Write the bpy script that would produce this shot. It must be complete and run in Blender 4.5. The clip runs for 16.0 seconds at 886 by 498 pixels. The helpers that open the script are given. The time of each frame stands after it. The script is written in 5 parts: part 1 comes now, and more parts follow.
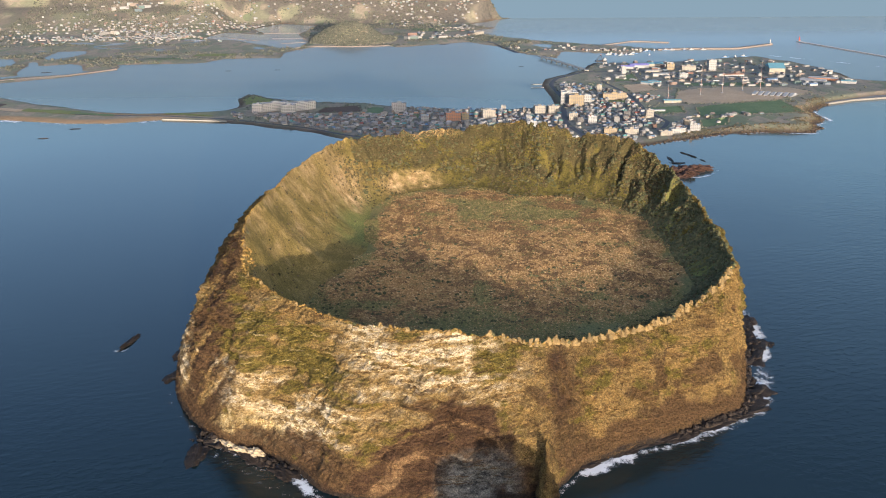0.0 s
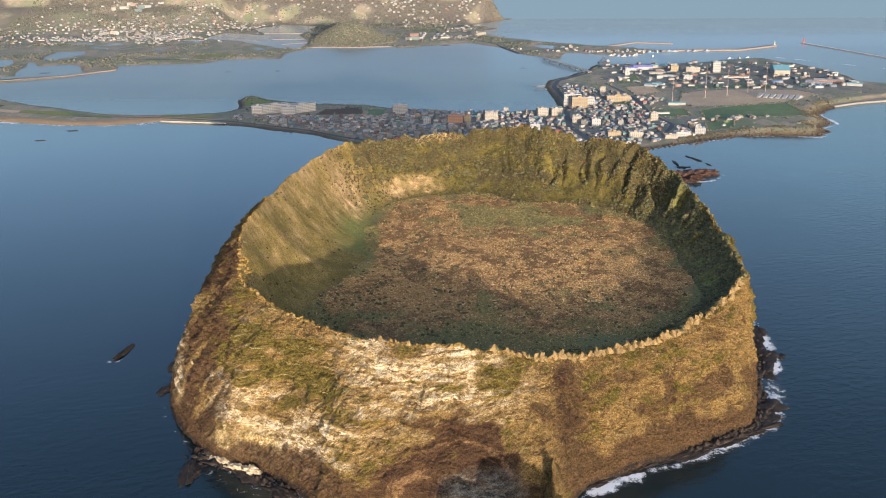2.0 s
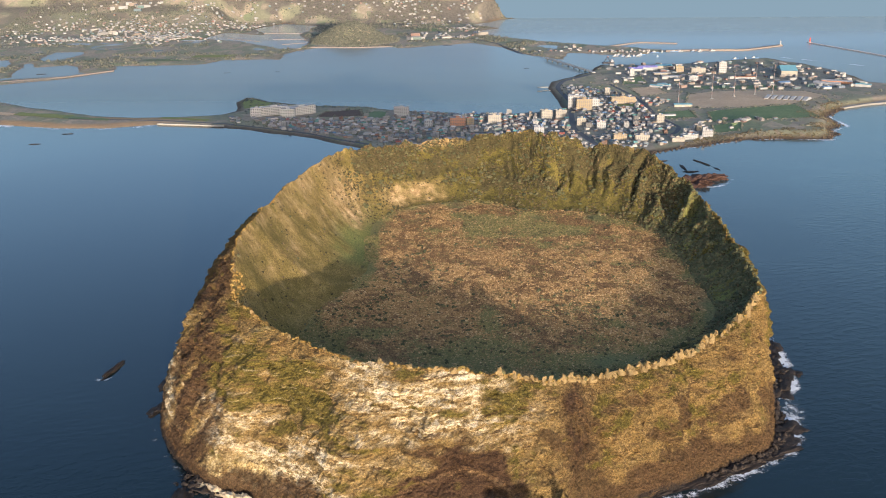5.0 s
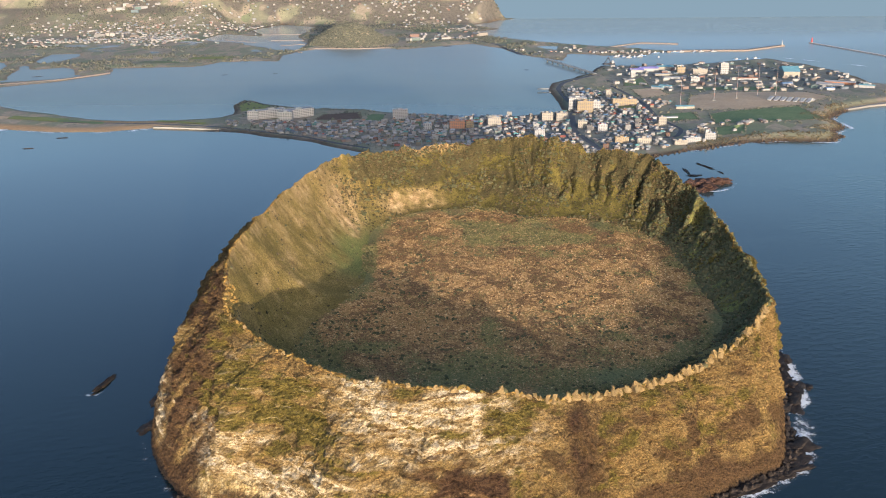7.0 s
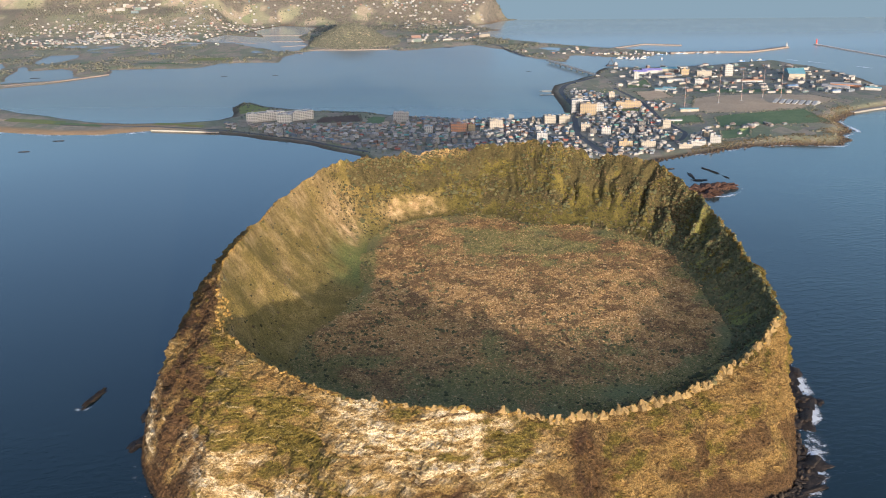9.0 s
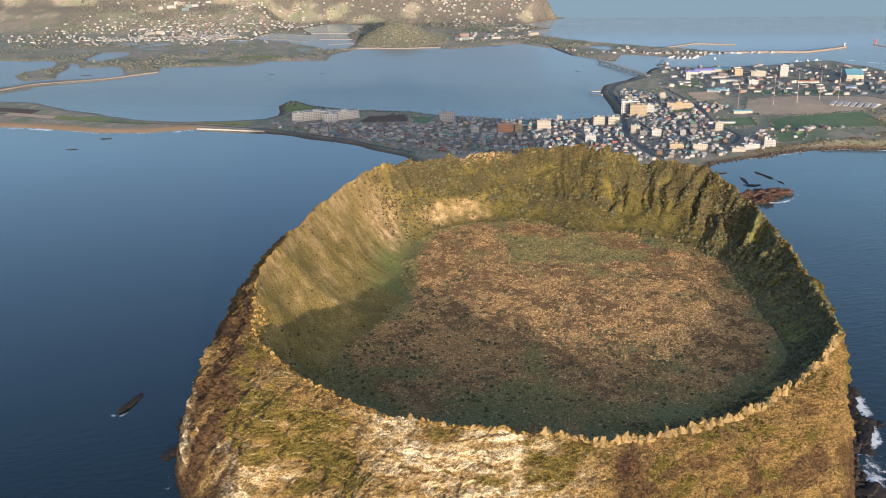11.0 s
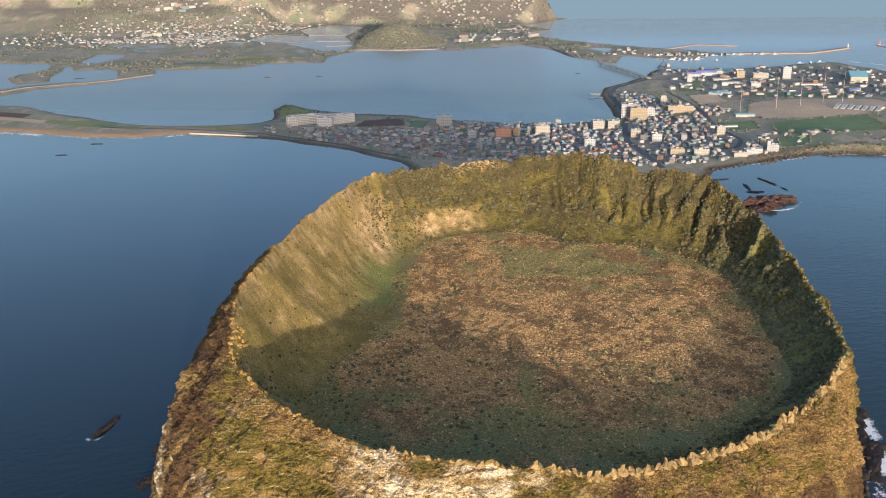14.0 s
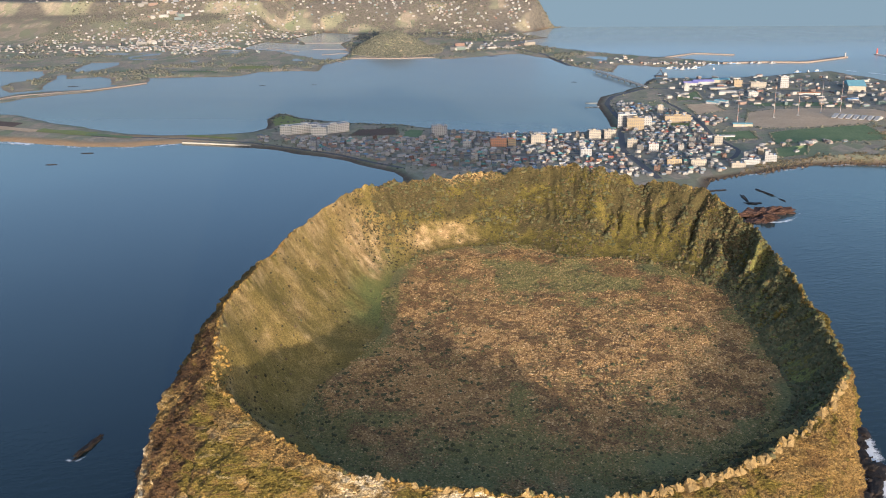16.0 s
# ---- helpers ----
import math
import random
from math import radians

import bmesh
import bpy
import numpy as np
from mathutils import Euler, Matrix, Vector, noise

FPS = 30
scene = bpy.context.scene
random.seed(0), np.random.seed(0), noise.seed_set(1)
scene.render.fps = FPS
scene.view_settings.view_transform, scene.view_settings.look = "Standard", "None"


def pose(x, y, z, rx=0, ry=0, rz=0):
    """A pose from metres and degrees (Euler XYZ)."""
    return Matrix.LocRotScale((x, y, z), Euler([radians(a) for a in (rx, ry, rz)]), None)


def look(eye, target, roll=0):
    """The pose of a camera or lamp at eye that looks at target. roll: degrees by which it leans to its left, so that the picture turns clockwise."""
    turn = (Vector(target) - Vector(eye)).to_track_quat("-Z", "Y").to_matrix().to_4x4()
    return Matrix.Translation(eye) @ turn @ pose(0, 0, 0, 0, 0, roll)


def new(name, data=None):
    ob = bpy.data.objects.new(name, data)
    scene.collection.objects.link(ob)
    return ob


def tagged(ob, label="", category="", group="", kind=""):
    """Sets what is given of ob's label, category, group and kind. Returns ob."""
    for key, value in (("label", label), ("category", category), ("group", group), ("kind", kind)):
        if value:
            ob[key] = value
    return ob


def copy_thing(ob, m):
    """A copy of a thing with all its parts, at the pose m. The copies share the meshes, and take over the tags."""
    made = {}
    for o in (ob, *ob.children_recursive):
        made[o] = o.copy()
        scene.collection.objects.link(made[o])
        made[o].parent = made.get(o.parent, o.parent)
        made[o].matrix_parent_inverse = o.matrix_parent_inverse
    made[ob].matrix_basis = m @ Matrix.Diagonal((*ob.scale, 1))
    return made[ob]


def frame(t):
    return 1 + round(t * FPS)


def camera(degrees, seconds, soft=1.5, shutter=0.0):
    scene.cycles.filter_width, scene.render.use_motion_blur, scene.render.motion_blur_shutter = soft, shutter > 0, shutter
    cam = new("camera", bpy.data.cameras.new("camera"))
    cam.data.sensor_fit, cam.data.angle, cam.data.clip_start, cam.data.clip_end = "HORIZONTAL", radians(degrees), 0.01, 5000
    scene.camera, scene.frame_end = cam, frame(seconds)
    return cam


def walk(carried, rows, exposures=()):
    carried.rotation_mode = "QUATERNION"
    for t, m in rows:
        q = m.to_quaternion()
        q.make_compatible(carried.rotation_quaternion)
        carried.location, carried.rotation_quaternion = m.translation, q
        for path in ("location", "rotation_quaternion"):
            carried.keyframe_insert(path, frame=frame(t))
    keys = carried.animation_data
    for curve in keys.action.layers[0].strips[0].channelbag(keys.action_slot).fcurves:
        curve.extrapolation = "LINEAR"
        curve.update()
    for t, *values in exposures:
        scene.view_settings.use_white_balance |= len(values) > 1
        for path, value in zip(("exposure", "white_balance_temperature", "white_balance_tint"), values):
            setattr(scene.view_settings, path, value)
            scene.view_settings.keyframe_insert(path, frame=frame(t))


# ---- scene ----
cam = camera(48.3, 16.0, soft=1.0)
EXPOSURE = 2.12
PATH = [
    (0, (0.466, -0.126, 427.554), (0.447, 1.778, 426.939), -0.4),
    (0.5, (0.099, 7.124, 427.595), (0.079, 9.027, 426.98), -0.3),
    (1, (-0.283, 14.376, 427.654), (-0.303, 16.279, 427.039), -0.4),
    (1.5, (-0.662, 21.631, 427.734), (-0.681, 23.534, 427.119), -0.3),
    (2, (-1.044, 28.894, 427.832), (-1.065, 30.798, 427.217), -0.3),
    (2.5, (-1.406, 36.178, 427.945), (-1.426, 38.081, 427.33), -0.3),
    (3, (-1.73, 43.495, 428.061), (-1.751, 45.398, 427.445), -0.3),
    (3.5, (-1.991, 50.86, 428.177), (-2.013, 52.763, 427.562), -0.3),
    (4, (-2.157, 58.29, 428.331), (-2.18, 60.192, 427.715), -0.3),
    (6.5, (-2.534, 95.573, 430.185), (-2.559, 97.475, 429.567), -0.5),
    (7, (-2.469, 103.048, 430.33), (-2.493, 104.95, 429.712), -0.5),
    (7.5, (-2.28, 110.534, 430.447), (-2.304, 112.436, 429.829), -0.5),
    (8, (-1.925, 118.016, 430.562), (-1.95, 119.918, 429.944), -0.5),
    (8.5, (-1.405, 125.453, 430.717), (-1.431, 127.355, 430.1), -0.5),
    (10.8, (1.738, 159.309, 432.499), (1.631, 161.207, 431.877), -0.6),
    (11, (2.112, 162.229, 432.546), (1.99, 164.126, 431.924), -0.6),
    (11.5, (3.296, 169.485, 432.695), (3.171, 171.381, 432.072), -0.5),
    (12, (4.68, 176.719, 432.871), (4.554, 178.616, 432.248), -0.6),
    (12.5, (6.177, 183.952, 433.074), (6.051, 185.848, 432.451), -0.6),
    (13, (7.749, 191.171, 433.299), (7.623, 193.067, 432.675), -0.6),
    (13.5, (9.345, 198.304, 433.528), (9.218, 200.201, 432.905), -0.7),
    (14, (10.876, 205.216, 433.745), (10.75, 207.113, 433.123), -0.7),
    (14.5, (12.252, 211.726, 433.921), (12.126, 213.624, 433.305), -0.7),
    (15, (13.424, 217.735, 434.045), (13.3, 219.635, 433.431), -0.6),
    (15.5, (14.418, 223.27, 434.103), (14.295, 225.171, 433.492), -0.6),
    (16, (15.322, 228.55, 434.122), (15.201, 230.451, 433.514), -0.6),
]
walk(cam, [(t, look(eye, target, roll)) for t, eye, target, roll in PATH], [(0, EXPOSURE, 5740, 15), (16, EXPOSURE, 5740, 15)])

# ---- world and sun: low morning sun from behind the right shoulder ----
SUN_AZ, SUN_EL = 14.0, 5.2
world = bpy.data.worlds.new("world")
scene.world = world
world.use_nodes = True
wn = world.node_tree.nodes
sky = wn.new("ShaderNodeTexSky")
sky.sky_type, sky.sun_disc = "NISHITA", False
sky.sun_elevation, sky.sun_rotation = radians(SUN_EL + 4), radians(180 - SUN_AZ)
sky.air_density, sky.dust_density, sky.ozone_density = 1.0, 3.5, 2.0
wn["Background"].inputs["Strength"].default_value = 0.092
world.node_tree.links.new(sky.outputs[0], wn["Background"].inputs[0])
sun = new("sun", bpy.data.lights.new("sun", "SUN"))
sun.data.energy, sun.data.angle, sun.data.color = 2.1, radians(0.5), (1.0, 0.81, 0.56)
sun.matrix_world = look((0, 0, 0), (-math.sin(radians(SUN_AZ)), math.cos(radians(SUN_AZ)), -math.tan(radians(SUN_EL))))


# ---- noise on arrays ----
def lattice(i, j, k, seed):
    h = np.sin(i * 127.1 + j * 311.7 + k * 74.7 + seed * 19.19) * 43758.5453
    return h - np.floor(h)


def vnoise(x, y, z, seed=0):
    """Smooth noise from -1 to 1."""
    i, j, k = np.floor(x), np.floor(y), np.floor(z)
    f, g, h = x - i, y - j, z - k
    f, g, h = f * f * (3 - 2 * f), g * g * (3 - 2 * g), h * h * (3 - 2 * h)
    out = 0
    for a in (0, 1):
        for b in (0, 1):
            for c in (0, 1):
                out = out + lattice(i + a, j + b, k + c, seed) * (f if a else 1 - f) * (g if b else 1 - g) * (h if c else 1 - h)
    return out * 2 - 1


def fbm(x, y, z, seed=0, octaves=4, gain=0.5):
    x, y, z = np.broadcast_arrays(np.asarray(x, float), np.asarray(y, float), np.asarray(z, float))
    out, amp = np.zeros(x.shape), 1.0
    for o in range(octaves):
        out = out + amp * vnoise(x, y, z, seed + o)
        x, y, z, amp = x * 2.03 + 3.1, y * 2.03 + 1.7, z * 2.03 + 5.3, amp * gain
    return out


def step(a, b, x):
    t = np.clip((x - a) / (b - a), 0, 1)
    return t * t * (3 - 2 * t)


# ---- materials ----
def material(name, rough=0.9):
    m = bpy.data.materials.new(name)
    m.use_nodes = True
    b = m.node_tree.nodes["Principled BSDF"]
    b.inputs["Roughness"].default_value = rough
    b.inputs["Specular IOR Level"].default_value = 0.15
    return m, m.node_tree.nodes, m.node_tree.links, b


def noise_node(m, scale, detail=5, rough=0.6, stretch=(1, 1, 1), rot=(0, 0, 0)):
    """Noise, drawn out along the axes and then tilted."""
    n, l = m.node_tree.nodes, m.node_tree.links
    co, mp, tx = n.new("ShaderNodeNewGeometry"), n.new("ShaderNodeMapping"), n.new("ShaderNodeTexNoise")
    mp.vector_type = "TEXTURE"
    mp.inputs["Scale"].default_value = [1 / q for q in stretch]
    mp.inputs["Rotation"].default_value = rot
    tx.inputs["Scale"].default_value, tx.inputs["Detail"].default_value, tx.inputs["Roughness"].default_value = scale, detail, rough
    l.new(co.outputs["Position"], mp.inputs[0])
    l.new(mp.outputs[0], tx.inputs["Vector"])
    return tx.outputs[0]


def ramp(m, fac, *stops):
    n = m.node_tree.nodes.new("ShaderNodeValToRGB")
    e = n.color_ramp.elements
    while len(e) < len(stops):
        e.new(0.5)
    for el, (p, c) in zip(e, stops):
        el.position, el.color = p, (*c, 1) if len(c) == 3 else c
    m.node_tree.links.new(fac, n.inputs[0])
    return n.outputs[0]


def grey(v):
    return (v, v, v)


def mix(m, fac, a, b, kind="MIX"):
    n = m.node_tree.nodes.new("ShaderNodeMix")
    n.data_type, n.blend_type = "RGBA", kind
    for sock, v in ((n.inputs[0], fac), (n.inputs[6], a), (n.inputs[7], b)):
        if isinstance(v, (int, float)):
            sock.default_value = v
        elif isinstance(v, tuple):
            sock.default_value = (*v, 1)
        else:
            m.node_tree.links.new(v, sock)
    return n.outputs[2]


def calc(m, kind, a, b=0.0):
    n = m.node_tree.nodes.new("ShaderNodeMath")
    n.operation, n.use_clamp = kind, True
    for sock, v in zip(n.inputs, (a, b)):
        if isinstance(v, (int, float)):
            sock.default_value = v
        else:
            m.node_tree.links.new(v, sock)
    return n.outputs[0]


def attr(m, name):
    n = m.node_tree.nodes.new("ShaderNodeAttribute")
    n.attribute_name = name
    return n.outputs["Fac"]


def bump(m, height, strength, distance):
    n = m.node_tree.nodes.new("ShaderNodeBump")
    n.inputs["Strength"].default_value, n.inputs["Distance"].default_value = strength, distance
    m.node_tree.links.new(height, n.inputs["Height"])
    m.node_tree.links.new(n.outputs[0], m.node_tree.nodes["Principled BSDF"].inputs["Normal"])


def colour(m, out):
    m.node_tree.links.new(out, m.node_tree.nodes["Principled BSDF"].inputs["Base Color"])


def speckled(name, a, b, scale, rough=0.9, c=None, bumpy=0.0):
    """Two or three colours mixed by noise at two scales."""
    m, n, l, p = material(name, rough)
    big, fine = noise_node(m, scale, 4), noise_node(m, scale * 9, 3)
    out = mix(m, ramp(m, big, (0.35, grey(0)), (0.65, grey(1))), a, b)
    out = mix(m, ramp(m, fine, (0.45, grey(0)), (0.75, grey(0.7))), out, c or tuple(v * 0.6 for v in a))
    colour(m, out)
    if bumpy:
        bump(m, fine, 0.6, bumpy)
    return m


def island_mat(name, stops, rough=0.9, spec=0.1):
    """A colour for each loose piece of a joined mesh."""
    m, n, l, p = material(name, rough)
    p.inputs["Specular IOR Level"].default_value = spec
    g = n.new("ShaderNodeNewGeometry")
    r = ramp(m, g.outputs["Random Per Island"], *stops)
    r.node.color_ramp.interpolation = "LINEAR"
    colour(m, r)
    return m


def object_mat(name, stops, rough=0.7, fine=0.25):
    """A colour for each object, with light staining."""
    m, n, l, p = material(name, rough)
    o = n.new("ShaderNodeObjectInfo")
    r = ramp(m, o.outputs["Random"], *stops)
    r.node.color_ramp.interpolation = "CONSTANT"
    stain = ramp(m, noise_node(m, 0.35, 4), (0.3, grey(1 - fine)), (0.7, grey(1)))
    colour(m, mix(m, 1.0, r, stain, "MULTIPLY"))
    return m


# water
WATER, n, l, p = material("water", 0.10)
p.inputs["Base Color"].default_value = (0.012, 0.030, 0.050, 1)
p.inputs["IOR"].default_value, p.inputs["Specular IOR Level"].default_value = 1.33, 0.40
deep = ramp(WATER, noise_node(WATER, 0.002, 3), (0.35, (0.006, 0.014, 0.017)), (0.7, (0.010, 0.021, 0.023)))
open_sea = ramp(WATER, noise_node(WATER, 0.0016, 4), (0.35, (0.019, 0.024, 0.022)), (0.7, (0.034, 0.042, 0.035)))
chop = noise_node(WATER, 0.12, 4, 0.6, (1, 1, 1))
swell = noise_node(WATER, 0.10, 3, 0.5, (0.55, 1.3, 1), (0, 0, 0.35))
gust = ramp(WATER, noise_node(WATER, 0.0035, 3), (0.4, grey(0.45)), (0.62, grey(1)))
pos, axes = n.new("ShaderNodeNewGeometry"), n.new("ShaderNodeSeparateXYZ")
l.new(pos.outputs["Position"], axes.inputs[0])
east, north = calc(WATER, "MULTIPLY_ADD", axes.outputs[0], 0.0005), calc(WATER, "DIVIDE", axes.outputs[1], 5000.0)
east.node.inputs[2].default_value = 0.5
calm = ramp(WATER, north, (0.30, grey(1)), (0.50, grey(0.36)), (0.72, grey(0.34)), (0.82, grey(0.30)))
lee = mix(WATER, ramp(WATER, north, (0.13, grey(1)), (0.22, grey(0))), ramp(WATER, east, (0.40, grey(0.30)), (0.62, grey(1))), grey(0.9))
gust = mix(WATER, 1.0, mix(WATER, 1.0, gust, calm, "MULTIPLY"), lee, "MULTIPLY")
# Base colour lightened to the right, in place of haze and sky reflection.
pale_zone = calc(WATER, "MULTIPLY", ramp(WATER, north, (0.17, grey(0.1)), (0.36, grey(1))), ramp(WATER, calc(WATER, "ADD", calc(WATER, "DIVIDE", axes.outputs[0], 1600.0), noise_node(WATER, 0.0012, 3)), (0.50, grey(0)), (0.95, grey(1))))
# Near-to-mid colour pales northward in place of haze.
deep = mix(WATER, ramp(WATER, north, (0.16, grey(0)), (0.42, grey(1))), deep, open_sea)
# Far base colour lightened for haze and missing sky reflection.
far_haze = calc(WATER, "MULTIPLY", ramp(WATER, north, (0.46, grey(0)), (0.60, grey(0.75)), (0.90, grey(1))), ramp(WATER, east, (0.42, grey(0.8)), (0.66, grey(1))))
colour(WATER, mix(WATER, far_haze, mix(WATER, pale_zone, deep, (0.050, 0.084, 0.080)), mix(WATER, ramp(WATER, north, (0.76, grey(0)), (0.90, grey(1))), (0.215, 0.25, 0.24), (0.32, 0.37, 0.355))))
l.new(ramp(WATER, north, (0.16, grey(0.26)), (0.40, grey(0.18)), (0.62, grey(0.19)), (0.82, grey(0.55))), p.inputs["Specular IOR Level"])
gloss = n.new("ShaderNodeMath")
gloss.inputs[1].default_value = 1.0
l.new(ramp(WATER, north, (0.40, grey(0.33)), (0.54, grey(0.19)), (0.74, grey(0.19)), (0.84, grey(0.33))), gloss.inputs[0])
l.new(gloss.outputs[0], p.inputs["IOR"])
l.new(ramp(WATER, north, (0.44, grey(0.10)), (0.58, grey(0.26)), (0.78, grey(0.26)), (0.90, grey(0.14))), p.inputs["Roughness"])
bump(WATER, mix(WATER, 1.0, mix(WATER, 0.5, chop, swell), gust, "MULTIPLY"), 0.7, 1.1)

# crater cliff
CLIFF, n, l, p = material("tuff_cliff", 0.95)
grain = noise_node(CLIFF, 0.28, 8, 0.74, (1, 1, 0.9))
patch = noise_node(CLIFF, 0.045, 5, 0.6)
layer = noise_node(CLIFF, 0.085, 9, 0.80, (0.5, 0.5, 2.4), (0.12, -0.08, 0))
rock = ramp(CLIFF, layer, (0.34, (0.052, 0.029, 0.011)), (0.42, (0.137, 0.084, 0.026)), (0.49, (0.213, 0.141, 0.054)), (0.55, (0.161, 0.103, 0.033)), (0.62, (0.247, 0.172, 0.073)), (0.70, (0.103, 0.062, 0.023)))
rock = mix(CLIFF, ramp(CLIFF, patch, (0.4, grey(0)), (0.65, grey(0.7))), rock, (0.16, 0.105, 0.034))
rock = mix(CLIFF, ramp(CLIFF, grain, (0.37, grey(0.7)), (0.45, grey(0))), rock, (0.11, 0.068, 0.026))
rock = mix(CLIFF, ramp(CLIFF, grain, (0.56, grey(0)), (0.66, grey(0.45))), rock, (0.36, 0.26, 0.105))
flake = noise_node(CLIFF, 0.15, 9, 0.78, (0.55, 0.55, 2.2), (0.10, -0.05, 0))
palerock = ramp(CLIFF, flake, (0.42, (0.14, 0.090, 0.038)), (0.47, (0.31, 0.22, 0.10)), (0.52, (0.48, 0.39, 0.24)), (0.62, (0.67, 0.585, 0.43)))
out = mix(CLIFF, calc(CLIFF, "MULTIPLY", attr(CLIFF, "pale"), ramp(CLIFF, patch, (0.25, grey(0.65)), (0.5, grey(1)))), rock, palerock)
run = noise_node(CLIFF, 0.35, 6, 0.7, (1, 1, 0.12))
out = mix(CLIFF, attr(CLIFF, "apron"), out, ramp(CLIFF, run, (0.36, (0.16, 0.10, 0.04)), (0.46, (0.38, 0.28, 0.12)), (0.6, (0.56, 0.45, 0.24))))
seam = noise_node(CLIFF, 0.10, 7, 0.7, (0.45, 0.45, 3.0), (0.0, 0.30, 0))
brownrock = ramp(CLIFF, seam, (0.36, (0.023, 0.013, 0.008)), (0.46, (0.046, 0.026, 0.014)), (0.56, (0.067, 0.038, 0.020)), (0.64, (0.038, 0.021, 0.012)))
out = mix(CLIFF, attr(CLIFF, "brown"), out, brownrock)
out = mix(CLIFF, attr(CLIFF, "strata"), out, ramp(CLIFF, grain, (0.36, (0.098, 0.054, 0.026)), (0.62, (0.203, 0.129, 0.060))))
ashrock = ramp(CLIFF, flake, (0.42, (0.035, 0.032, 0.027)), (0.47, (0.105, 0.097, 0.080)), (0.55, (0.17, 0.157, 0.130)), (0.63, (0.24, 0.215, 0.17)))
out = mix(CLIFF, attr(CLIFF, "ash"), out, ashrock)
moss = ramp(CLIFF, grain, (0.3, (0.037, 0.032, 0.008)), (0.5, (0.092, 0.074, 0.015)), (0.7, (0.163, 0.122, 0.028)))
out = mix(CLIFF, attr(CLIFF, "moss"), out, moss)
out = mix(CLIFF, attr(CLIFF, "crown"), out, ramp(CLIFF, grain, (0.34, (0.13, 0.078, 0.020)), (0.5, (0.27, 0.165, 0.042)), (0.66, (0.37, 0.24, 0.075))))
out = mix(CLIFF, attr(CLIFF, "wet"), out, (0.022, 0.017, 0.014))
# Crevice shade and pale ledge lines are coloured in; frontal sun flattens relief.
crack = noise_node(CLIFF, 0.18, 9, 0.76, (1, 1, 0.22), (0.12, 0.55, 0))
bed = noise_node(CLIFF, 0.16, 8, 0.70, (0.16, 0.16, 3.4), (0.03, -0.06, 0))
out = mix(CLIFF, ramp(CLIFF, bed, (0.38, grey(0.85)), (0.42, grey(0))), out, (0.085, 0.050, 0.021))
out = mix(CLIFF, calc(CLIFF, "MULTIPLY", ramp(CLIFF, bed, (0.58, grey(0)), (0.62, grey(0.6))), calc(CLIFF, "SUBTRACT", 1.0, calc(CLIFF, "ADD", attr(CLIFF, "rib"), attr(CLIFF, "brown")))), out, (0.44, 0.34, 0.18))
gap = calc(CLIFF, "MULTIPLY", ramp(CLIFF, crack, (0.38, grey(0.9)), (0.46, grey(0))), attr(CLIFF, "rib"))
out = mix(CLIFF, gap, out, (0.070, 0.042, 0.017))
grit = ramp(CLIFF, noise_node(CLIFF, 0.75, 4, 0.7, (1, 1, 1.3)), (0.37, grey(0.5)), (0.5, grey(0.95)), (0.63, grey(1.4)))
colour(CLIFF, mix(CLIFF, 1.0, out, grit, "MULTIPLY"))
bump(CLIFF, mix(CLIFF, 0.45, grain, mix(CLIFF, 0.5, bed, crack)), 1.0, 4.0)

# crater inner slope and floor
SLOPE, n, l, p = material("grassy_slope", 0.95)
grain = noise_node(SLOPE, 0.5, 6, 0.68)
patch = noise_node(SLOPE, 0.03, 6, 0.65)
comb = noise_node(SLOPE, 0.10, 7, 0.66, (1, 1, 0.6))
grass = ramp(SLOPE, patch, (0.3, (0.110, 0.088, 0.022)), (0.5, (0.165, 0.122, 0.034)), (0.7, (0.23, 0.160, 0.054)))
grass = mix(SLOPE, ramp(SLOPE, comb, (0.36, grey(0.4)), (0.48, grey(0))), grass, (0.085, 0.068, 0.022))
grass = mix(SLOPE, ramp(SLOPE, comb, (0.53, grey(0)), (0.66, grey(0.4))), grass, (0.33, 0.235, 0.105))
grass = mix(SLOPE, ramp(SLOPE, grain, (0.4, grey(0)), (0.7, grey(0.5))), grass, (0.075, 0.058, 0.016))
bare = ramp(SLOPE, comb, (0.36, (0.20, 0.125, 0.052)), (0.5, (0.36, 0.24, 0.11)), (0.65, (0.50, 0.35, 0.18)))
out = mix(SLOPE, attr(SLOPE, "bare"), grass, bare)
out = mix(SLOPE, attr(SLOPE, "olive"), out, ramp(SLOPE, comb, (0.36, (0.052, 0.044, 0.012)), (0.5, (0.092, 0.075, 0.018)), (0.66, (0.137, 0.107, 0.028))))
out = mix(SLOPE, attr(SLOPE, "lush"), out, ramp(SLOPE, grain, (0.35, (0.095, 0.105, 0.028)), (0.65, (0.20, 0.20, 0.060))))
out = mix(SLOPE, attr(SLOPE, "scrub"), out, (0.060, 0.049, 0.022))
grit = ramp(SLOPE, noise_node(SLOPE, 0.7, 4, 0.7), (0.36, grey(0.6)), (0.5, grey(0.98)), (0.64, grey(1.35)))
colour(SLOPE, mix(SLOPE, 1.0, out, grit, "MULTIPLY"))
bump(SLOPE, mix(SLOPE, 0.4, grain, comb), 0.8, 1.6)

FLOOR, n, l, p = material("reed_floor", 0.95)
grain = noise_node(FLOOR, 0.45, 5, 0.7)
straw = ramp(FLOOR, grain, (0.35, (0.134, 0.081, 0.036)), (0.5, (0.224, 0.137, 0.060)), (0.68, (0.336, 0.213, 0.093)))
green = ramp(FLOOR, grain, (0.35, (0.094, 0.094, 0.035)), (0.65, (0.204, 0.182, 0.072)))
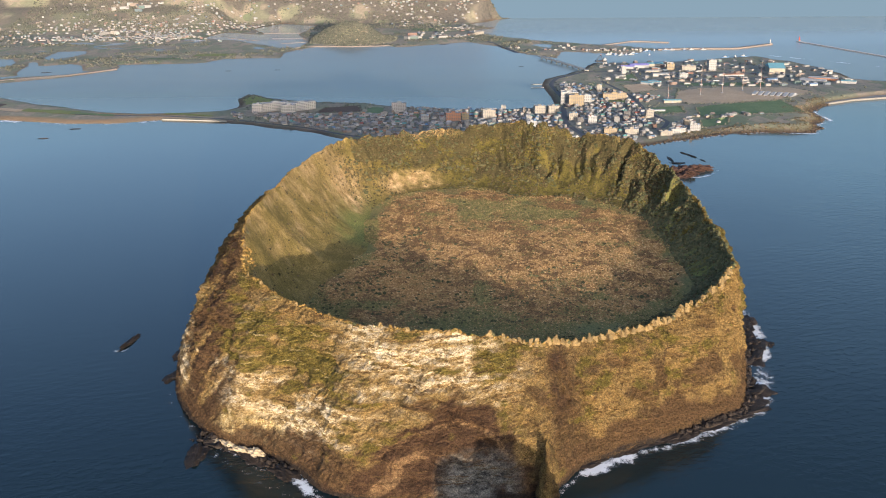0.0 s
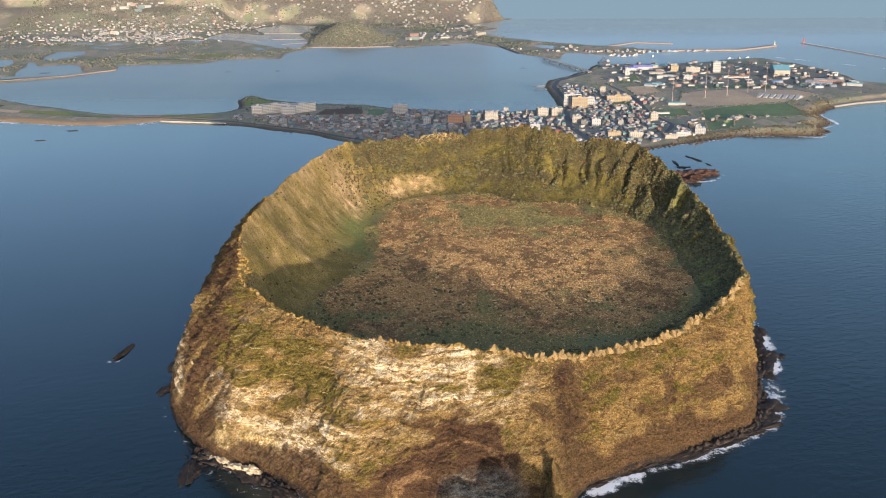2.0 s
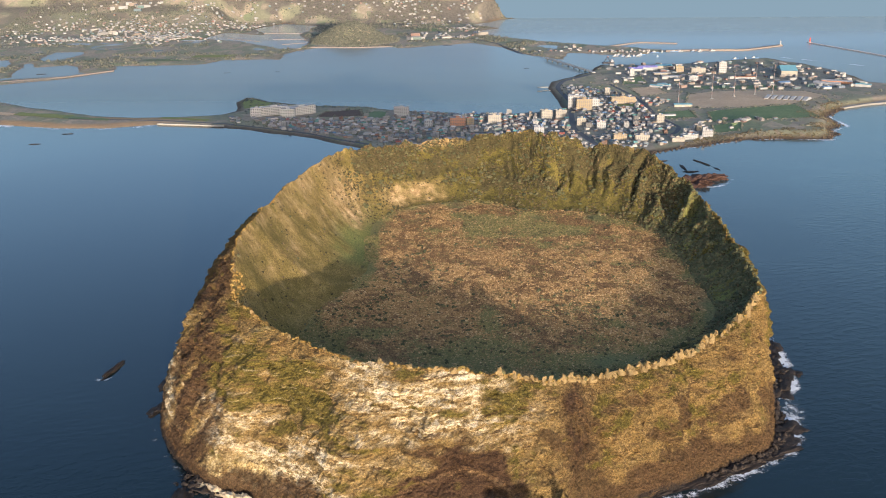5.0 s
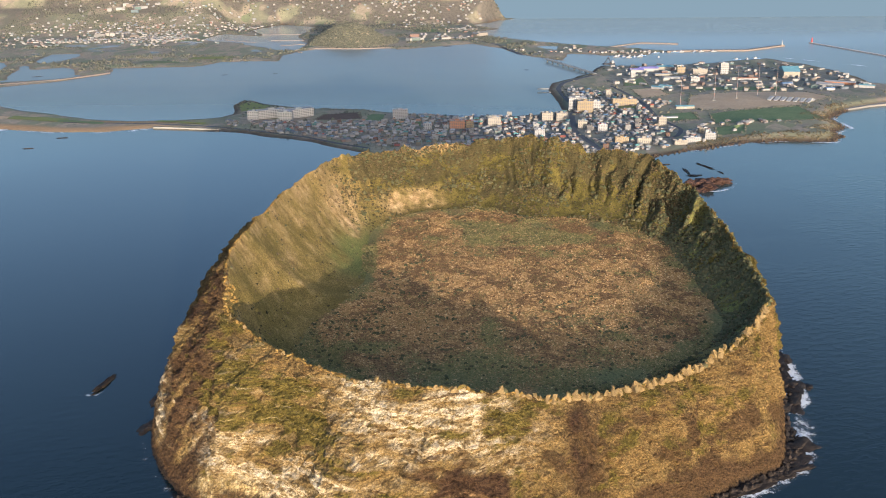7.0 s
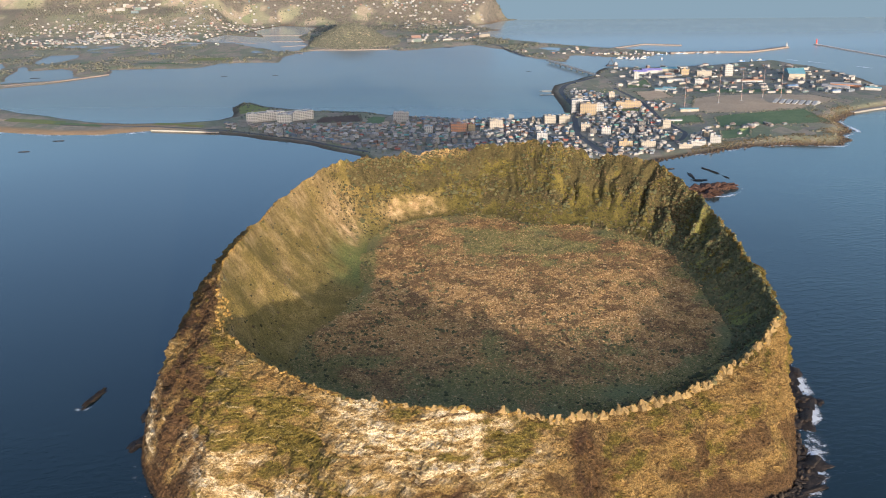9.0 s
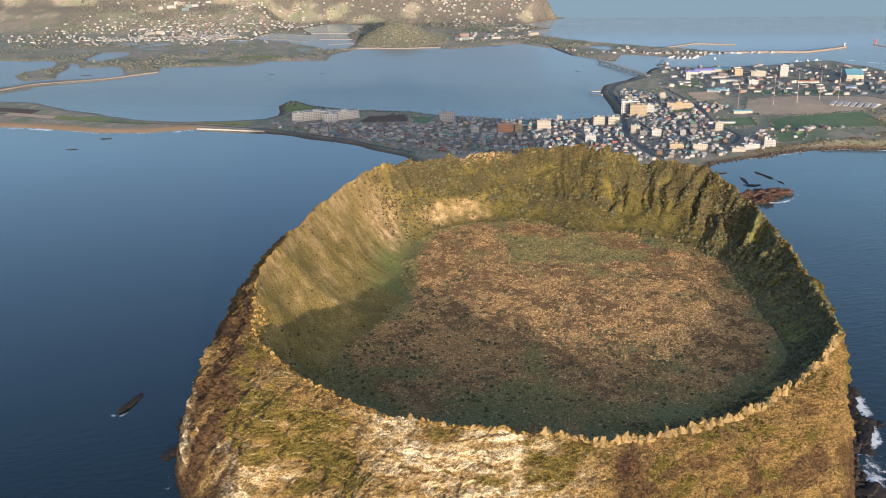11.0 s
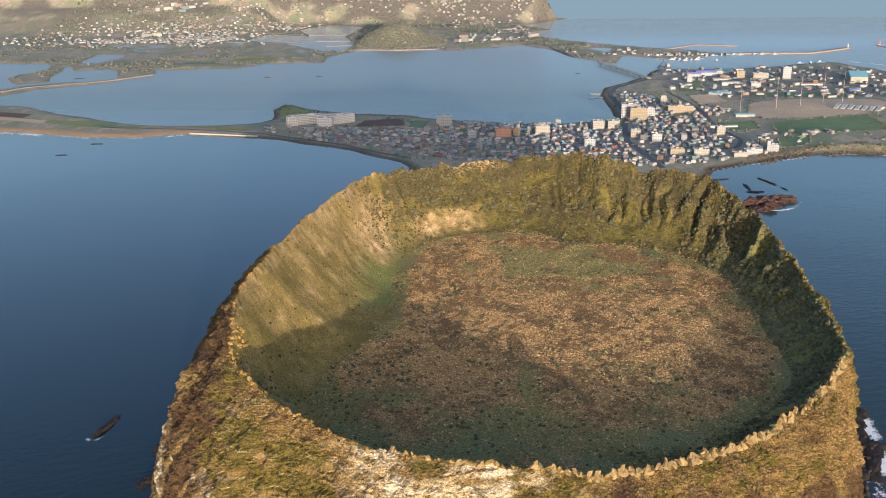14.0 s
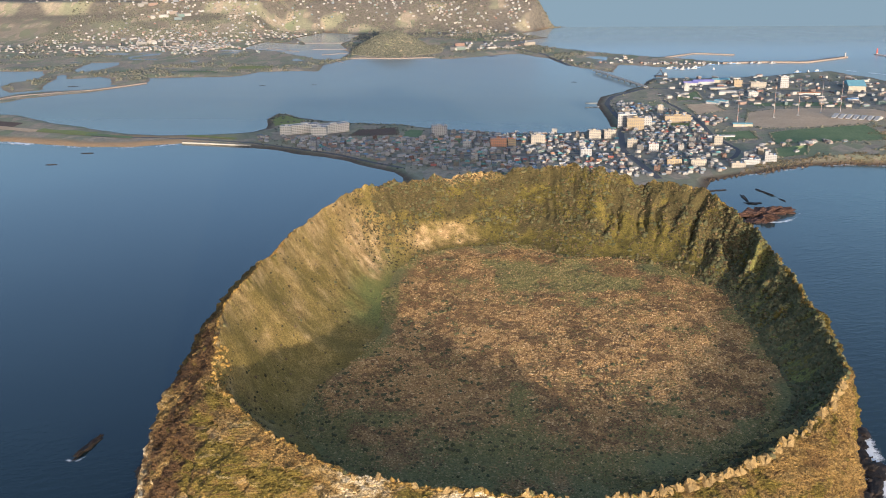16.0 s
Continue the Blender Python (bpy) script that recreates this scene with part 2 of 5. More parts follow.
colour(FLOOR, mix(FLOOR, attr(FLOOR, "green"), straw, green))
bump(FLOOR, grain, 1.0, 1.5)

# land
LAND, n, l, p = material("farmland", 0.95)
grain = noise_node(LAND, 0.08, 6, 0.7)
patch = noise_node(LAND, 0.006, 5, 0.6)
vor = n.new("ShaderNodeTexVoronoi")
vor.inputs["Scale"].default_value = 0.026
mp, co = n.new("ShaderNodeMapping"), n.new("ShaderNodeNewGeometry")
mp.inputs["Scale"].default_value, mp.inputs["Rotation"].default_value = (1, 0.55, 0.0), (0, 0, 0.4)
l.new(co.outputs["Position"], mp.inputs[0])
l.new(mp.outputs[0], vor.inputs["Vector"])
sep = n.new("ShaderNodeSeparateColor")
l.new(vor.outputs["Color"], sep.inputs[0])
# Plot colours kept pale and grey in place of haze.
plot = ramp(LAND, sep.outputs[0], (0.0, (0.19, 0.19, 0.12)), (0.3, (0.24, 0.225, 0.145)), (0.55, (0.34, 0.27, 0.195)), (0.8, (0.27, 0.22, 0.165)), (1.0, (0.18, 0.205, 0.11)))
out = mix(LAND, ramp(LAND, grain, (0.4, grey(0)), (0.66, grey(0.75))), plot, (0.15, 0.145, 0.10))
# Woodland colour, darkened further to offset sun on the raised rear slope.
out = mix(LAND, attr(LAND, "wood_dim"), out, ramp(LAND, grain, (0.35, (0.085, 0.078, 0.066)), (0.65, (0.15, 0.130, 0.105))))
out = mix(LAND, attr(LAND, "town"), out, ramp(LAND, grain, (0.35, (0.115, 0.115, 0.085)), (0.7, (0.26, 0.235, 0.195))))
out = mix(LAND, attr(LAND, "sand"), out, ramp(LAND, grain, (0.3, (0.26, 0.165, 0.085)), (0.7, (0.36, 0.24, 0.13))))
out = mix(LAND, attr(LAND, "shore"), out, ramp(LAND, grain, (0.3, (0.048, 0.037, 0.028)), (0.7, (0.120, 0.088, 0.055))))
colour(LAND, out)
bump(LAND, grain, 0.6, 3.0)

STRAW = island_mat("reed_clump", [(0.0, (0.194, 0.114, 0.046)), (0.4, (0.285, 0.177, 0.075)), (0.75, (0.376, 0.234, 0.100)), (0.92, (0.445, 0.296, 0.137)), (1.0, (0.524, 0.376, 0.194))])
DIM = island_mat("withered_reed", [(0.0, (0.097, 0.059, 0.029)), (0.6, (0.157, 0.096, 0.046)), (1.0, (0.231, 0.144, 0.070))])
OLIVE = island_mat("grass_tuft", [(0.0, (0.105, 0.099, 0.037)), (0.5, (0.171, 0.149, 0.055)), (0.85, (0.253, 0.198, 0.083)), (1.0, (0.363, 0.264, 0.127))])
SHRUB = island_mat("shrub_leaf", [(0.0, (0.034, 0.031, 0.014)), (0.5, (0.058, 0.047, 0.022)), (0.85, (0.083, 0.061, 0.031)), (1.0, (0.126, 0.086, 0.045))])
DARKLEAF = island_mat("dark_leaf", [(0.0, (0.050, 0.053, 0.025)), (0.6, (0.078, 0.074, 0.036)), (1.0, (0.110, 0.096, 0.045))])
# Leaf colour greyed and lightened in place of haze.
TREE = island_mat("pine_leaf", [(0.0, (0.070, 0.074, 0.055)), (0.6, (0.098, 0.098, 0.074)), (1.0, (0.125, 0.118, 0.090))])
BASALT = speckled("wet_basalt", (0.020, 0.016, 0.013), (0.050, 0.038, 0.030), 0.2, 0.7, bumpy=1.0)
TUFF = speckled("tuff_rock", (0.24, 0.168, 0.072), (0.16, 0.105, 0.042), 0.25, 0.95, (0.32, 0.24, 0.125), 0.8)

REDROCK = speckled("red_scoria", (0.052, 0.030, 0.024), (0.088, 0.050, 0.037), 0.2, 0.95, (0.024, 0.018, 0.016), 1.5)
# Flat glowing sheet in place of hazy sea past the clip distance.
BACKDROP = bpy.data.materials.new("far_sea_glow")
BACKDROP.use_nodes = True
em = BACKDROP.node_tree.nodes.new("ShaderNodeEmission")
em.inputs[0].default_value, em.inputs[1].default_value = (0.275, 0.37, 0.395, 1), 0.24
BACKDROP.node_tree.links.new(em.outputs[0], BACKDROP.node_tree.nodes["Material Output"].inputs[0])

FOAM, n, l, p = material("sea_foam", 0.8)
p.inputs["Base Color"].default_value = (0.75, 0.76, 0.75, 1)
lace = noise_node(FOAM, 0.13, 8, 0.78)
fine = noise_node(FOAM, 0.7, 4, 0.7)
thin = calc(FOAM, "SUBTRACT", calc(FOAM, "ADD", calc(FOAM, "MULTIPLY", lace, 0.75), calc(FOAM, "MULTIPLY", fine, 0.25)), 0.0)
level = calc(FOAM, "ADD", calc(FOAM, "MULTIPLY", attr(FOAM, "foam"), 0.42), thin)
l.new(ramp(FOAM, level, (0.66, grey(0)), (0.80, grey(1))), p.inputs["Alpha"])


# ---- mesh helpers ----
def link_mesh(name, verts, faces, mat, parent=None, smooth=False, attrs=None):
    me = bpy.data.meshes.new(name)
    me.from_pydata([tuple(v) for v in verts] if not isinstance(verts, np.ndarray) else verts.tolist(), [], faces if isinstance(faces, list) else faces.tolist())
    me.materials.append(mat)
    if smooth:
        me.polygons.foreach_set("use_smooth", np.ones(len(me.polygons), bool))
    for key, vals in (attrs or {}).items():
        a = me.attributes.new(key, "FLOAT", "POINT")
        a.data.foreach_set("value", np.asarray(vals, np.float32).ravel())
    me.update()
    ob = new(name, me)
    ob.parent = parent
    return ob


def grid_faces(rows, cols, wrap=False):
    i, j = np.meshgrid(np.arange(rows - 1), np.arange(cols if wrap else cols - 1), indexing="ij")
    k = (j + 1) % cols
    return np.stack([i * cols + j, i * cols + k, (i + 1) * cols + k, (i + 1) * cols + j], -1).reshape(-1, 4)


def part(name, bm, mat, parent=None, label=""):
    me = bpy.data.meshes.new(name)
    bm.to_mesh(me)
    bm.free()
    me.materials.append(mat)
    ob = new(name, me)
    ob.parent = parent
    if label:
        ob["label"] = label
    return ob


def box(bm, x0, y0, z0, x1, y1, z1):
    m = Matrix.LocRotScale(((x0 + x1) / 2, (y0 + y1) / 2, (z0 + z1) / 2), None, (x1 - x0, y1 - y0, z1 - z0))
    bmesh.ops.create_cube(bm, size=1, matrix=m)


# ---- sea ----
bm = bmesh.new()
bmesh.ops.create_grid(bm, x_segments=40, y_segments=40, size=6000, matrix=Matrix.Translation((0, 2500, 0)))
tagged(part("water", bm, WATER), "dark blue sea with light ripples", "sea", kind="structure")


# ---- crater ----
CX, CY = 50.0, 1070.0
CREST = [(0, 752, 115), (48, 773, 98), (73, 770, 96), (105, 803, 84), (155, 829, 80), (202, 862, 81), (244, 901, 87), (289, 963, 97), (298, 1051, 101),
         (301, 1114, 104), (297, 1190, 112), (290, 1270, 122), (268, 1320, 138), (243, 1365, 150), (205, 1385, 150), (178, 1404, 146), (132, 1408, 162),
         (70, 1440, 155), (26, 1450, 149), (-34, 1436, 146), (-97, 1405, 148), (-155, 1335, 153), (-170, 1272, 154), (-188, 1190, 151), (-200, 1110, 149),
         (-205, 1030, 149), (-207, 936, 148), (-199, 887, 122), (-170, 848, 119), (-138, 813, 116), (-76, 771, 111)]
FOOT = [(-127, 719), (-104, 684), (-50, 668), (0, 664), (50, 672), (85, 690), (100, 722), (123, 736), (155, 755), (199, 780), (229, 801), (270, 826), (284, 862),
        (300, 930), (312, 1000), (318, 1067), (322, 1150), (318, 1250), (308, 1350), (300, 1450), (230, 1560), (100, 1640), (-50, 1600), (-170, 1480),
        (-226, 1350), (-250, 1200), (-276, 1080), (-292, 1000), (-284, 925), (-264, 850), (-230, 797), (-200, 768), (-168, 756)]


def ring(points, th, soft=2.0):
    """Round a closed outline: radius and height by angle, eased a little."""
    pts = np.array([(*q, 0)[:3] for q in points], float)
    a = np.arctan2(pts[:, 1] - CY, pts[:, 0] - CX)
    r = np.hypot(pts[:, 0] - CX, pts[:, 1] - CY)
    o = np.argsort(a)
    k = np.exp(-0.5 * (np.arange(-40, 41) / (soft * len(th) / 360)) ** 2)
    k /= k.sum()
    out = []
    for v in (r, pts[:, 2]):
        w = np.interp(th, a[o], v[o], period=2 * math.pi)
        out.append(np.convolve(np.concatenate([w[-40:], w, w[:40]]), k, "valid"))
    return out


def floor_z(x, y):
    return 66 + 0.036 * (y - 900)


NT = 1500
TH = np.linspace(-math.pi, math.pi, NT, endpoint=False)
RIM_R, RIM_Z = ring(CREST, TH, 1.0)
FOOT_R, _ = ring(FOOT, TH, 1.2)
FRONT = np.clip(-np.sin(TH), 0, 1)
ux, uy = np.cos(TH), np.sin(TH)
RIM_R0, RIM_Z0 = RIM_R.copy(), RIM_Z.copy()
MILD = 1 - 0.72 * np.exp(-((np.degrees(TH) % 360 - 160) / 42) ** 4)
RIM_R = RIM_R + 2.5 * MILD * fbm(ux * 60, uy * 60, 0, 3, 3)
RIM_Z = RIM_Z + (2.6 + 2.6 * step(-0.1, 0.5, uy)) * MILD * fbm(ux * 34, uy * 34, 0, 7, 5, 0.6)
WALL_W = np.interp(np.degrees(TH) % 360, [0, 30, 60, 80, 110, 135, 160, 190, 215, 250, 280, 300, 320, 340], [48, 60, 100, 120, 88, 88, 104, 100, 66, 46, 38, 34, 34, 40], period=360)


def crater_outer():
    u = np.linspace(0, 1, 140) ** 1.1
    U, T = np.meshgrid(u, TH, indexing="ij")
    fade = (1 - U) ** 14
    R0, Z0, R1 = RIM_R0[None] + (RIM_R - RIM_R0)[None] * fade, RIM_Z0[None] + (RIM_Z - RIM_Z0)[None] * fade, FOOT_R[None]
    steep = np.interp(np.degrees(TH) % 360, [0, 60, 90, 150, 190, 225, 270, 300, 340], [2.0, 1.0, 0.9, 1.05, 1.5, 1.6, 1.35, 1.35, 1.6], period=360)[None]
    R = R0 + (R1 - R0) * U
    Z = Z0 * (1 - U ** steep) - 5 * step(0.93, 1, U)
    X, Y = CX + R * np.cos(T), CY + R * np.sin(T)
    body = np.sin(math.pi * np.clip(U, 0, 1) ** 0.7) ** 0.6
    rib = step(10, 90, X)
    push = -3 + 8 * fbm(X / 45, Y / 45, Z / 70, 11, 4) + 3.4 * fbm(X / 12, Y / 12, Z / 16, 15, 5, 0.6) + (0.35 + 0.65 * rib) * (2.4 - 5.5 * np.abs(fbm(X / 17 - Z / 30, Y / 17, Z / 60, 17, 3)) - 2.5 * np.abs(fbm(X / 7 - Z / 15, Y / 7, Z / 40, 18, 2)))
    push = push + 1.5 * fbm(X / 4.5, Y / 4.5, Z / 6, 25, 3, 0.6)
    ledge = np.abs(((Z + 0.06 * X + 3 * fbm(X / 60, Y / 60, Z / 60, 19, 3)) / 9) % 1 - 0.5) * 2
    thin = np.abs(((Z + 0.10 * X + 2 * fbm(X / 35, Y / 35, Z / 35, 20, 3)) / 3.7) % 1 - 0.5) * 2
    push = push + (4.4 - 1.8 * rib) * (ledge - 0.5) + (1.5 - 0.8 * rib) * (thin - 0.5)
    wob = fbm(X / 26, Y / 26, Z / 14, 27, 4)
    arch = np.sqrt((X / np.where(X < 0, 118, 84)) ** 2 + ((Z + 60) / 128) ** 2)
    cove = 1 - arch + 0.10 * wob
    facing = FRONT[None] > 0.5
    push = push - 27 * step(-0.04, 0.42, cove) * facing
    bulge = np.exp(-((X - 20) / 34) ** 4 - ((Z - 2) / 30) ** 4) * facing
    push = push + bulge * (13 + 4 * np.abs(((Z + 0.25 * X + 6 * wob) / 6.5) % 1 - 0.5))
    R = R + push * body
    X, Y = CX + R * np.cos(T), CY + R * np.sin(T)
    Z = np.where(U > 0, Z + 1.2 * fbm(X / 12, Y / 12, Z / 12, 23, 3) * body, Z)
    jit = np.random.RandomState(9)
    inner = ((U > 0) & (U < 1)).astype(float)
    X, Y, Z = (q + 0.38 * inner * jit.randn(*Z.shape) for q in (X, Y, Z))
    streak = fbm(X / 40, Y / 40, Z / 5, 31, 4)
    drip = fbm(X / 5, Y / 5, Z / 34, 33, 4)
    patchy = fbm(X / 20, Y / 20, Z / 9, 35, 4)
    front = step(0.25, 0.45, FRONT)[None]
    out = step(0.06, -0.06, cove)

    def spot(cx, cz, rx, rz, p=4):
        return np.exp(-np.abs((X - cx) / rx) ** p - np.abs((Z - cz) / rz) ** p)

    # bare pale tuff: the tall face over the cove, two shelves to the left of it, the far left corner
    high = np.clip(spot(-20, 90, 60, 31, 3) * (0.86 + 1.0 * streak + 0.6 * patchy), 0, 1) * out
    pale_zone = np.clip((spot(-152, 47, 62, 16, 3) + 0.9 * spot(-128, 36, 24, 19, 3)) * (0.68 + 1.3 * streak + 0.8 * patchy), 0, 1)
    corner = np.clip(spot(-270, 44, 20, 27) * (0.95 + 1.0 * streak), 0, 1)
    pale = np.clip(high + pale_zone + corner, 0, 1) * front + 0.3 * step(0.45, 0.9, streak) * front * (X < 60) * out
    apron = np.clip(spot(-176, 19, 36, 10) * (0.75 + 0.8 * drip), 0, 1) * front
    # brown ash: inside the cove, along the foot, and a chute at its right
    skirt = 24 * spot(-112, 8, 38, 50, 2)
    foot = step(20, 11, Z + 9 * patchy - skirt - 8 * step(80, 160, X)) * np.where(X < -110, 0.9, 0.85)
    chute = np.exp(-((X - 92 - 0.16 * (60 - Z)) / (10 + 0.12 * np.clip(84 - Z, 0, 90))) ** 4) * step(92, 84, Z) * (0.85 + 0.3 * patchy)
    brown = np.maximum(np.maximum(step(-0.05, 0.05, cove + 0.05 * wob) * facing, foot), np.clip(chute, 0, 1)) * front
    brown = np.maximum(brown, 0.75 * step(0.15, 0.55, fbm(X / 34, Y / 34, Z / 14, 37, 4)) * (X > 60) * step(95, 60, Z))
    # strata that follow the arch of the cove
    band = fbm(arch * 17 + 0.5 * wob, X / 160, 0.0, 39, 4, 0.6)
    strata = step(0.12, 0.55, band + 0.25 * patchy + 0.35 * spot(-28, 14, 42, 18) - 0.15) * step(0.0, 0.12, cove) * facing
    ash = np.clip(bulge * 1.5 - 0.25, 0, 1) * step(-0.5, 0.1, patchy + 0.3)
    # turf and moss
    veg = fbm(X / 22, Y / 22, Z / 11, 41, 4)
    diag = np.exp(-(((Z - 37 - 0.34 * (X + 78)) / 11) ** 4)) * step(-135, -112, X) * step(-18, -40, X)
    fine = fbm(X / 7, Y / 7, Z / 3.5, 47, 4, 0.6)
    turf = 0.72 * spot(-150, 86, 62, 20) + 0.5 * diag + 0.38 * fine + 0.5 * spot(38, 86, 30, 22, 2) + 0.35 * spot(128, 62, 26, 12) + 0.25 * step(0.8, 1, 1 - U)
    moss = step(0.12, 0.62, 0.75 * veg + turf - 0.75 * np.clip(high + pale_zone + corner, 0, 1) - 0.45 * step(-185, -225, X) - 0.6 * apron - 0.55 * brown * (1 - 0.4 * diag))
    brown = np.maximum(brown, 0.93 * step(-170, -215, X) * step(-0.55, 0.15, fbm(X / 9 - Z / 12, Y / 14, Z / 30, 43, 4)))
    moss = np.maximum(moss, step(0.4, 0.75, 1 - front) * np.where(X < 0, 0.9 - 0.6 * step(1250, 1000, Y), 0.9))
    brown = brown * (1 - 0.9 * corner)
    crown = step(0.055, 0.015, U + 0.018 * veg) * step(-0.6, 0.1, veg + 0.25) * (1 - 0.75 * step(50, 90, X))
    wet = step(6, 2.0, Z + 3 * streak)
    return np.stack([X, Y, Z], -1).reshape(-1, 3), dict(pale=pale * (1 - 0.85 * moss), brown=brown * (1 - 0.5 * moss), moss=0.92 * moss * (1 - crown), wet=wet, rib=0.3 + 0.7 * rib + 0 * Z,
                                                        apron=apron * (1 - moss), strata=strata * (1 - ash), ash=ash, crown=crown)


def wall_place(T, V):
    """The inner wall at an angle, from crest (0) to floor (1)."""
    r0, z0, w, jr, jz = (np.interp(T, TH, q, period=2 * math.pi) for q in (RIM_R0, RIM_Z0, WALL_W, RIM_R - RIM_R0, RIM_Z - RIM_Z0))
    fade = (1 - V) ** np.interp(np.degrees(T) % 360, [0, 118, 135, 225, 245, 360], [9, 9, 40, 40, 9, 9])
    r0, z0 = r0 + jr * fade, z0 + jz * fade
    R = r0 - w * V
    X, Y = CX + R * np.cos(T), CY + R * np.sin(T)
    zf = floor_z(X, Y)
    hollow = np.interp(np.degrees(T) % 360, [0, 120, 150, 200, 235, 360], [1.55, 1.6, 2.0, 2.0, 1.6, 1.55])
    Z = zf + np.maximum(z0 - zf, 2) * (1 - V) ** hollow
    back = np.clip(np.interp(np.degrees(T) % 360, [0, 20, 45, 80, 120, 140, 175, 200, 225, 360], [0.4, 1.0, 1.35, 0.85, 0.42, 0.10, 0.015, 0.015, 0.08, 0.25]), 0, 2)
    gully = 1 - np.abs(fbm(T * 17.0 + 0.9 * V + 0.5 * fbm(X / 34, Y / 34, 0, 49, 3), V * 1.6, 0, 51, 2)) * 2.0
    env = np.sin(math.pi * np.clip(V, 0, 1) ** 0.75) * (1 - V) ** 0.3
    smooth = np.interp(np.degrees(T) % 360, [0, 30, 55, 120, 140, 360], [0, 0.2, 0.75, 0.75, 0, 0])
    env = env * (1 - smooth * step(0.36, 0.66, V + 0.12 * fbm(X / 20, Y / 20, 0, 57, 3)))
    Z = Z - 9.5 * back * gully * env + (0.55 + 2.2 * np.clip(back, 0, 1)) * fbm(X / 14, Y / 14, Z / 14, 55, 5, 0.6) * env
    return X, Y, Z


def crater_inner():
    V, T = np.meshgrid(np.linspace(0, 1, 64), TH, indexing="ij")
    X, Y, Z = wall_place(T, V)
    ang = np.degrees(T) % 360
    n1, n2 = fbm(X / 25, Y / 25, Z / 25, 61, 4), fbm(X / 9, Y / 9, Z / 9, 65, 3)
    scar = np.exp(-((ang - 111) / 9) ** 4 - ((V - 0.72) / 0.22) ** 4) + 0.9 * np.exp(-((ang - 134) / 7) ** 4 - ((V - 0.5) / 0.35) ** 4)
    bare = np.clip(scar * (0.85 + 0.5 * n2), 0, 1)
    bare = np.maximum(bare, 0.5 * step(-0.1, 0.7, 0.6 * n1 + 0.7 * (0.65 - V) - 0.25 * step(150, 165, ang)) * step(122, 136, ang) * (ang < 235))
    bare = np.maximum(bare, 0.5 * step(0.12, 0.0, V) * step(-0.2, 0.4, n2))
    scrub = 0.85 * step(-0.25, 0.2, n1 + 1.5 * (np.interp(ang, [0, 40, 70, 360], [0.9, 0.55, 0.36, 0.36]) - V)) * ((ang < 125) | (ang > 330))
    bare = np.maximum(bare, 0.9 * np.exp(-((ang - 104) / 9) ** 4) * step(0.12, 0.04, V))
    # Shaded right wall: dark scrub colour cut and green added to lighten it.
    shade_lift = np.where(ang > 200, step(318, 335, ang), step(48, 30, ang))
    scrub = scrub * (1 - 0.7 * shade_lift)
    olive = np.where(ang > 200, step(320, 335, ang), step(126, 112, ang)) * (1 - bare)
    lush = np.exp(-((ang - 148) / 20) ** 4) * step(0.45, 0.8, V + 0.2 * n1) * (1 - bare)
    lush = np.maximum(lush, 0.75 * shade_lift * step(-0.4, 0.3, n1 + 0.3))
    return np.stack([X, Y, Z], -1).reshape(-1, 3), dict(bare=bare, scrub=scrub * (1 - bare), lush=lush, olive=olive)


def crater_floor():
    S, T = np.meshgrid(np.linspace(1, 0.0, 40), TH, indexing="ij")
    R = (RIM_R0 - WALL_W)[None] * S
    X, Y = CX + R * np.cos(T), CY + R * np.sin(T)
    Z = floor_z(X, Y) + (1 - S ** 8) * 1.0 * fbm(X / 25, Y / 25, 0, 71, 4)
    return np.stack([X, Y, Z], -1).reshape(-1, 3), dict(green=floor_green(X, Y))


def floor_green(X, Y):
    """How grassy the floor is: a green patch at the back, an apron at the left, dark turf under the front wall."""
    n1 = fbm(X / 30, Y / 30, 0, 75, 4)
    t = np.arctan2(Y - CY, X - CX)
    edge = np.hypot(X - CX, Y - CY) / np.interp(t, TH, RIM_R0 - WALL_W, period=2 * math.pi)
    g = 1.3 * np.exp(-((X - 75) / 85) ** 4 - ((Y - 1240) / 50) ** 4) + 1.3 * step(-70, -120, X) * step(1040, 1120, Y) + 0.75 * step(0.86, 1.0, edge) + 0.85 * step(1000, 860, Y - 0.10 * X)
    return np.clip(0.92 * step(0.25, 0.95, g + 0.6 * n1) + 0.22 * step(-0.2, 0.5, fbm(X / 14, Y / 14, 0, 73, 3)), 0, 1)


crater = tagged(new("volcanic_crater"), "steep tuff cone with grassy bowl and ochre sea cliffs", "crater", kind="structure")
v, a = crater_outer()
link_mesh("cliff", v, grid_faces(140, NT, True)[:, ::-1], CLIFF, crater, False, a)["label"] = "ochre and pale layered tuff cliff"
v, a = crater_inner()
link_mesh("inner_slope", v, grid_faces(64, NT, True), SLOPE, crater, True, a)["label"] = "grassy inner slope with gullies and bare scars"
v, a = crater_floor()
link_mesh("crater_floor", v, grid_faces(40, NT, True), FLOOR, crater, True, a)["label"] = "flat floor of straw-coloured reeds"

# ---- land across the bay ----
SPIT = [(-1700, 2420), (-1084, 2340), (-903, 2292), (-796, 2290), (-696, 2328), (-533, 2295), (-428, 2239), (-322, 2177), (-245, 2106), (-192, 2063), (-150, 1960),
        (-120, 1750), (-60, 1560), (220, 1540), (300, 1700), (350, 1850), (380, 1960), (392, 2017), (478, 2061), (604, 2131), (682, 2149), (789, 2134), (827, 2191), (822, 2231),
        (868, 2279), (870, 2390), (919, 2469), (962, 2510), (1119, 2600), (1300, 2700), (1262, 2893), (1190, 2953), (1191, 3139), (1136, 3351), (1059, 3502),
        (905, 3440), (844, 3392), (662, 3340), (474, 3347), (440, 3234), (414, 3167)]
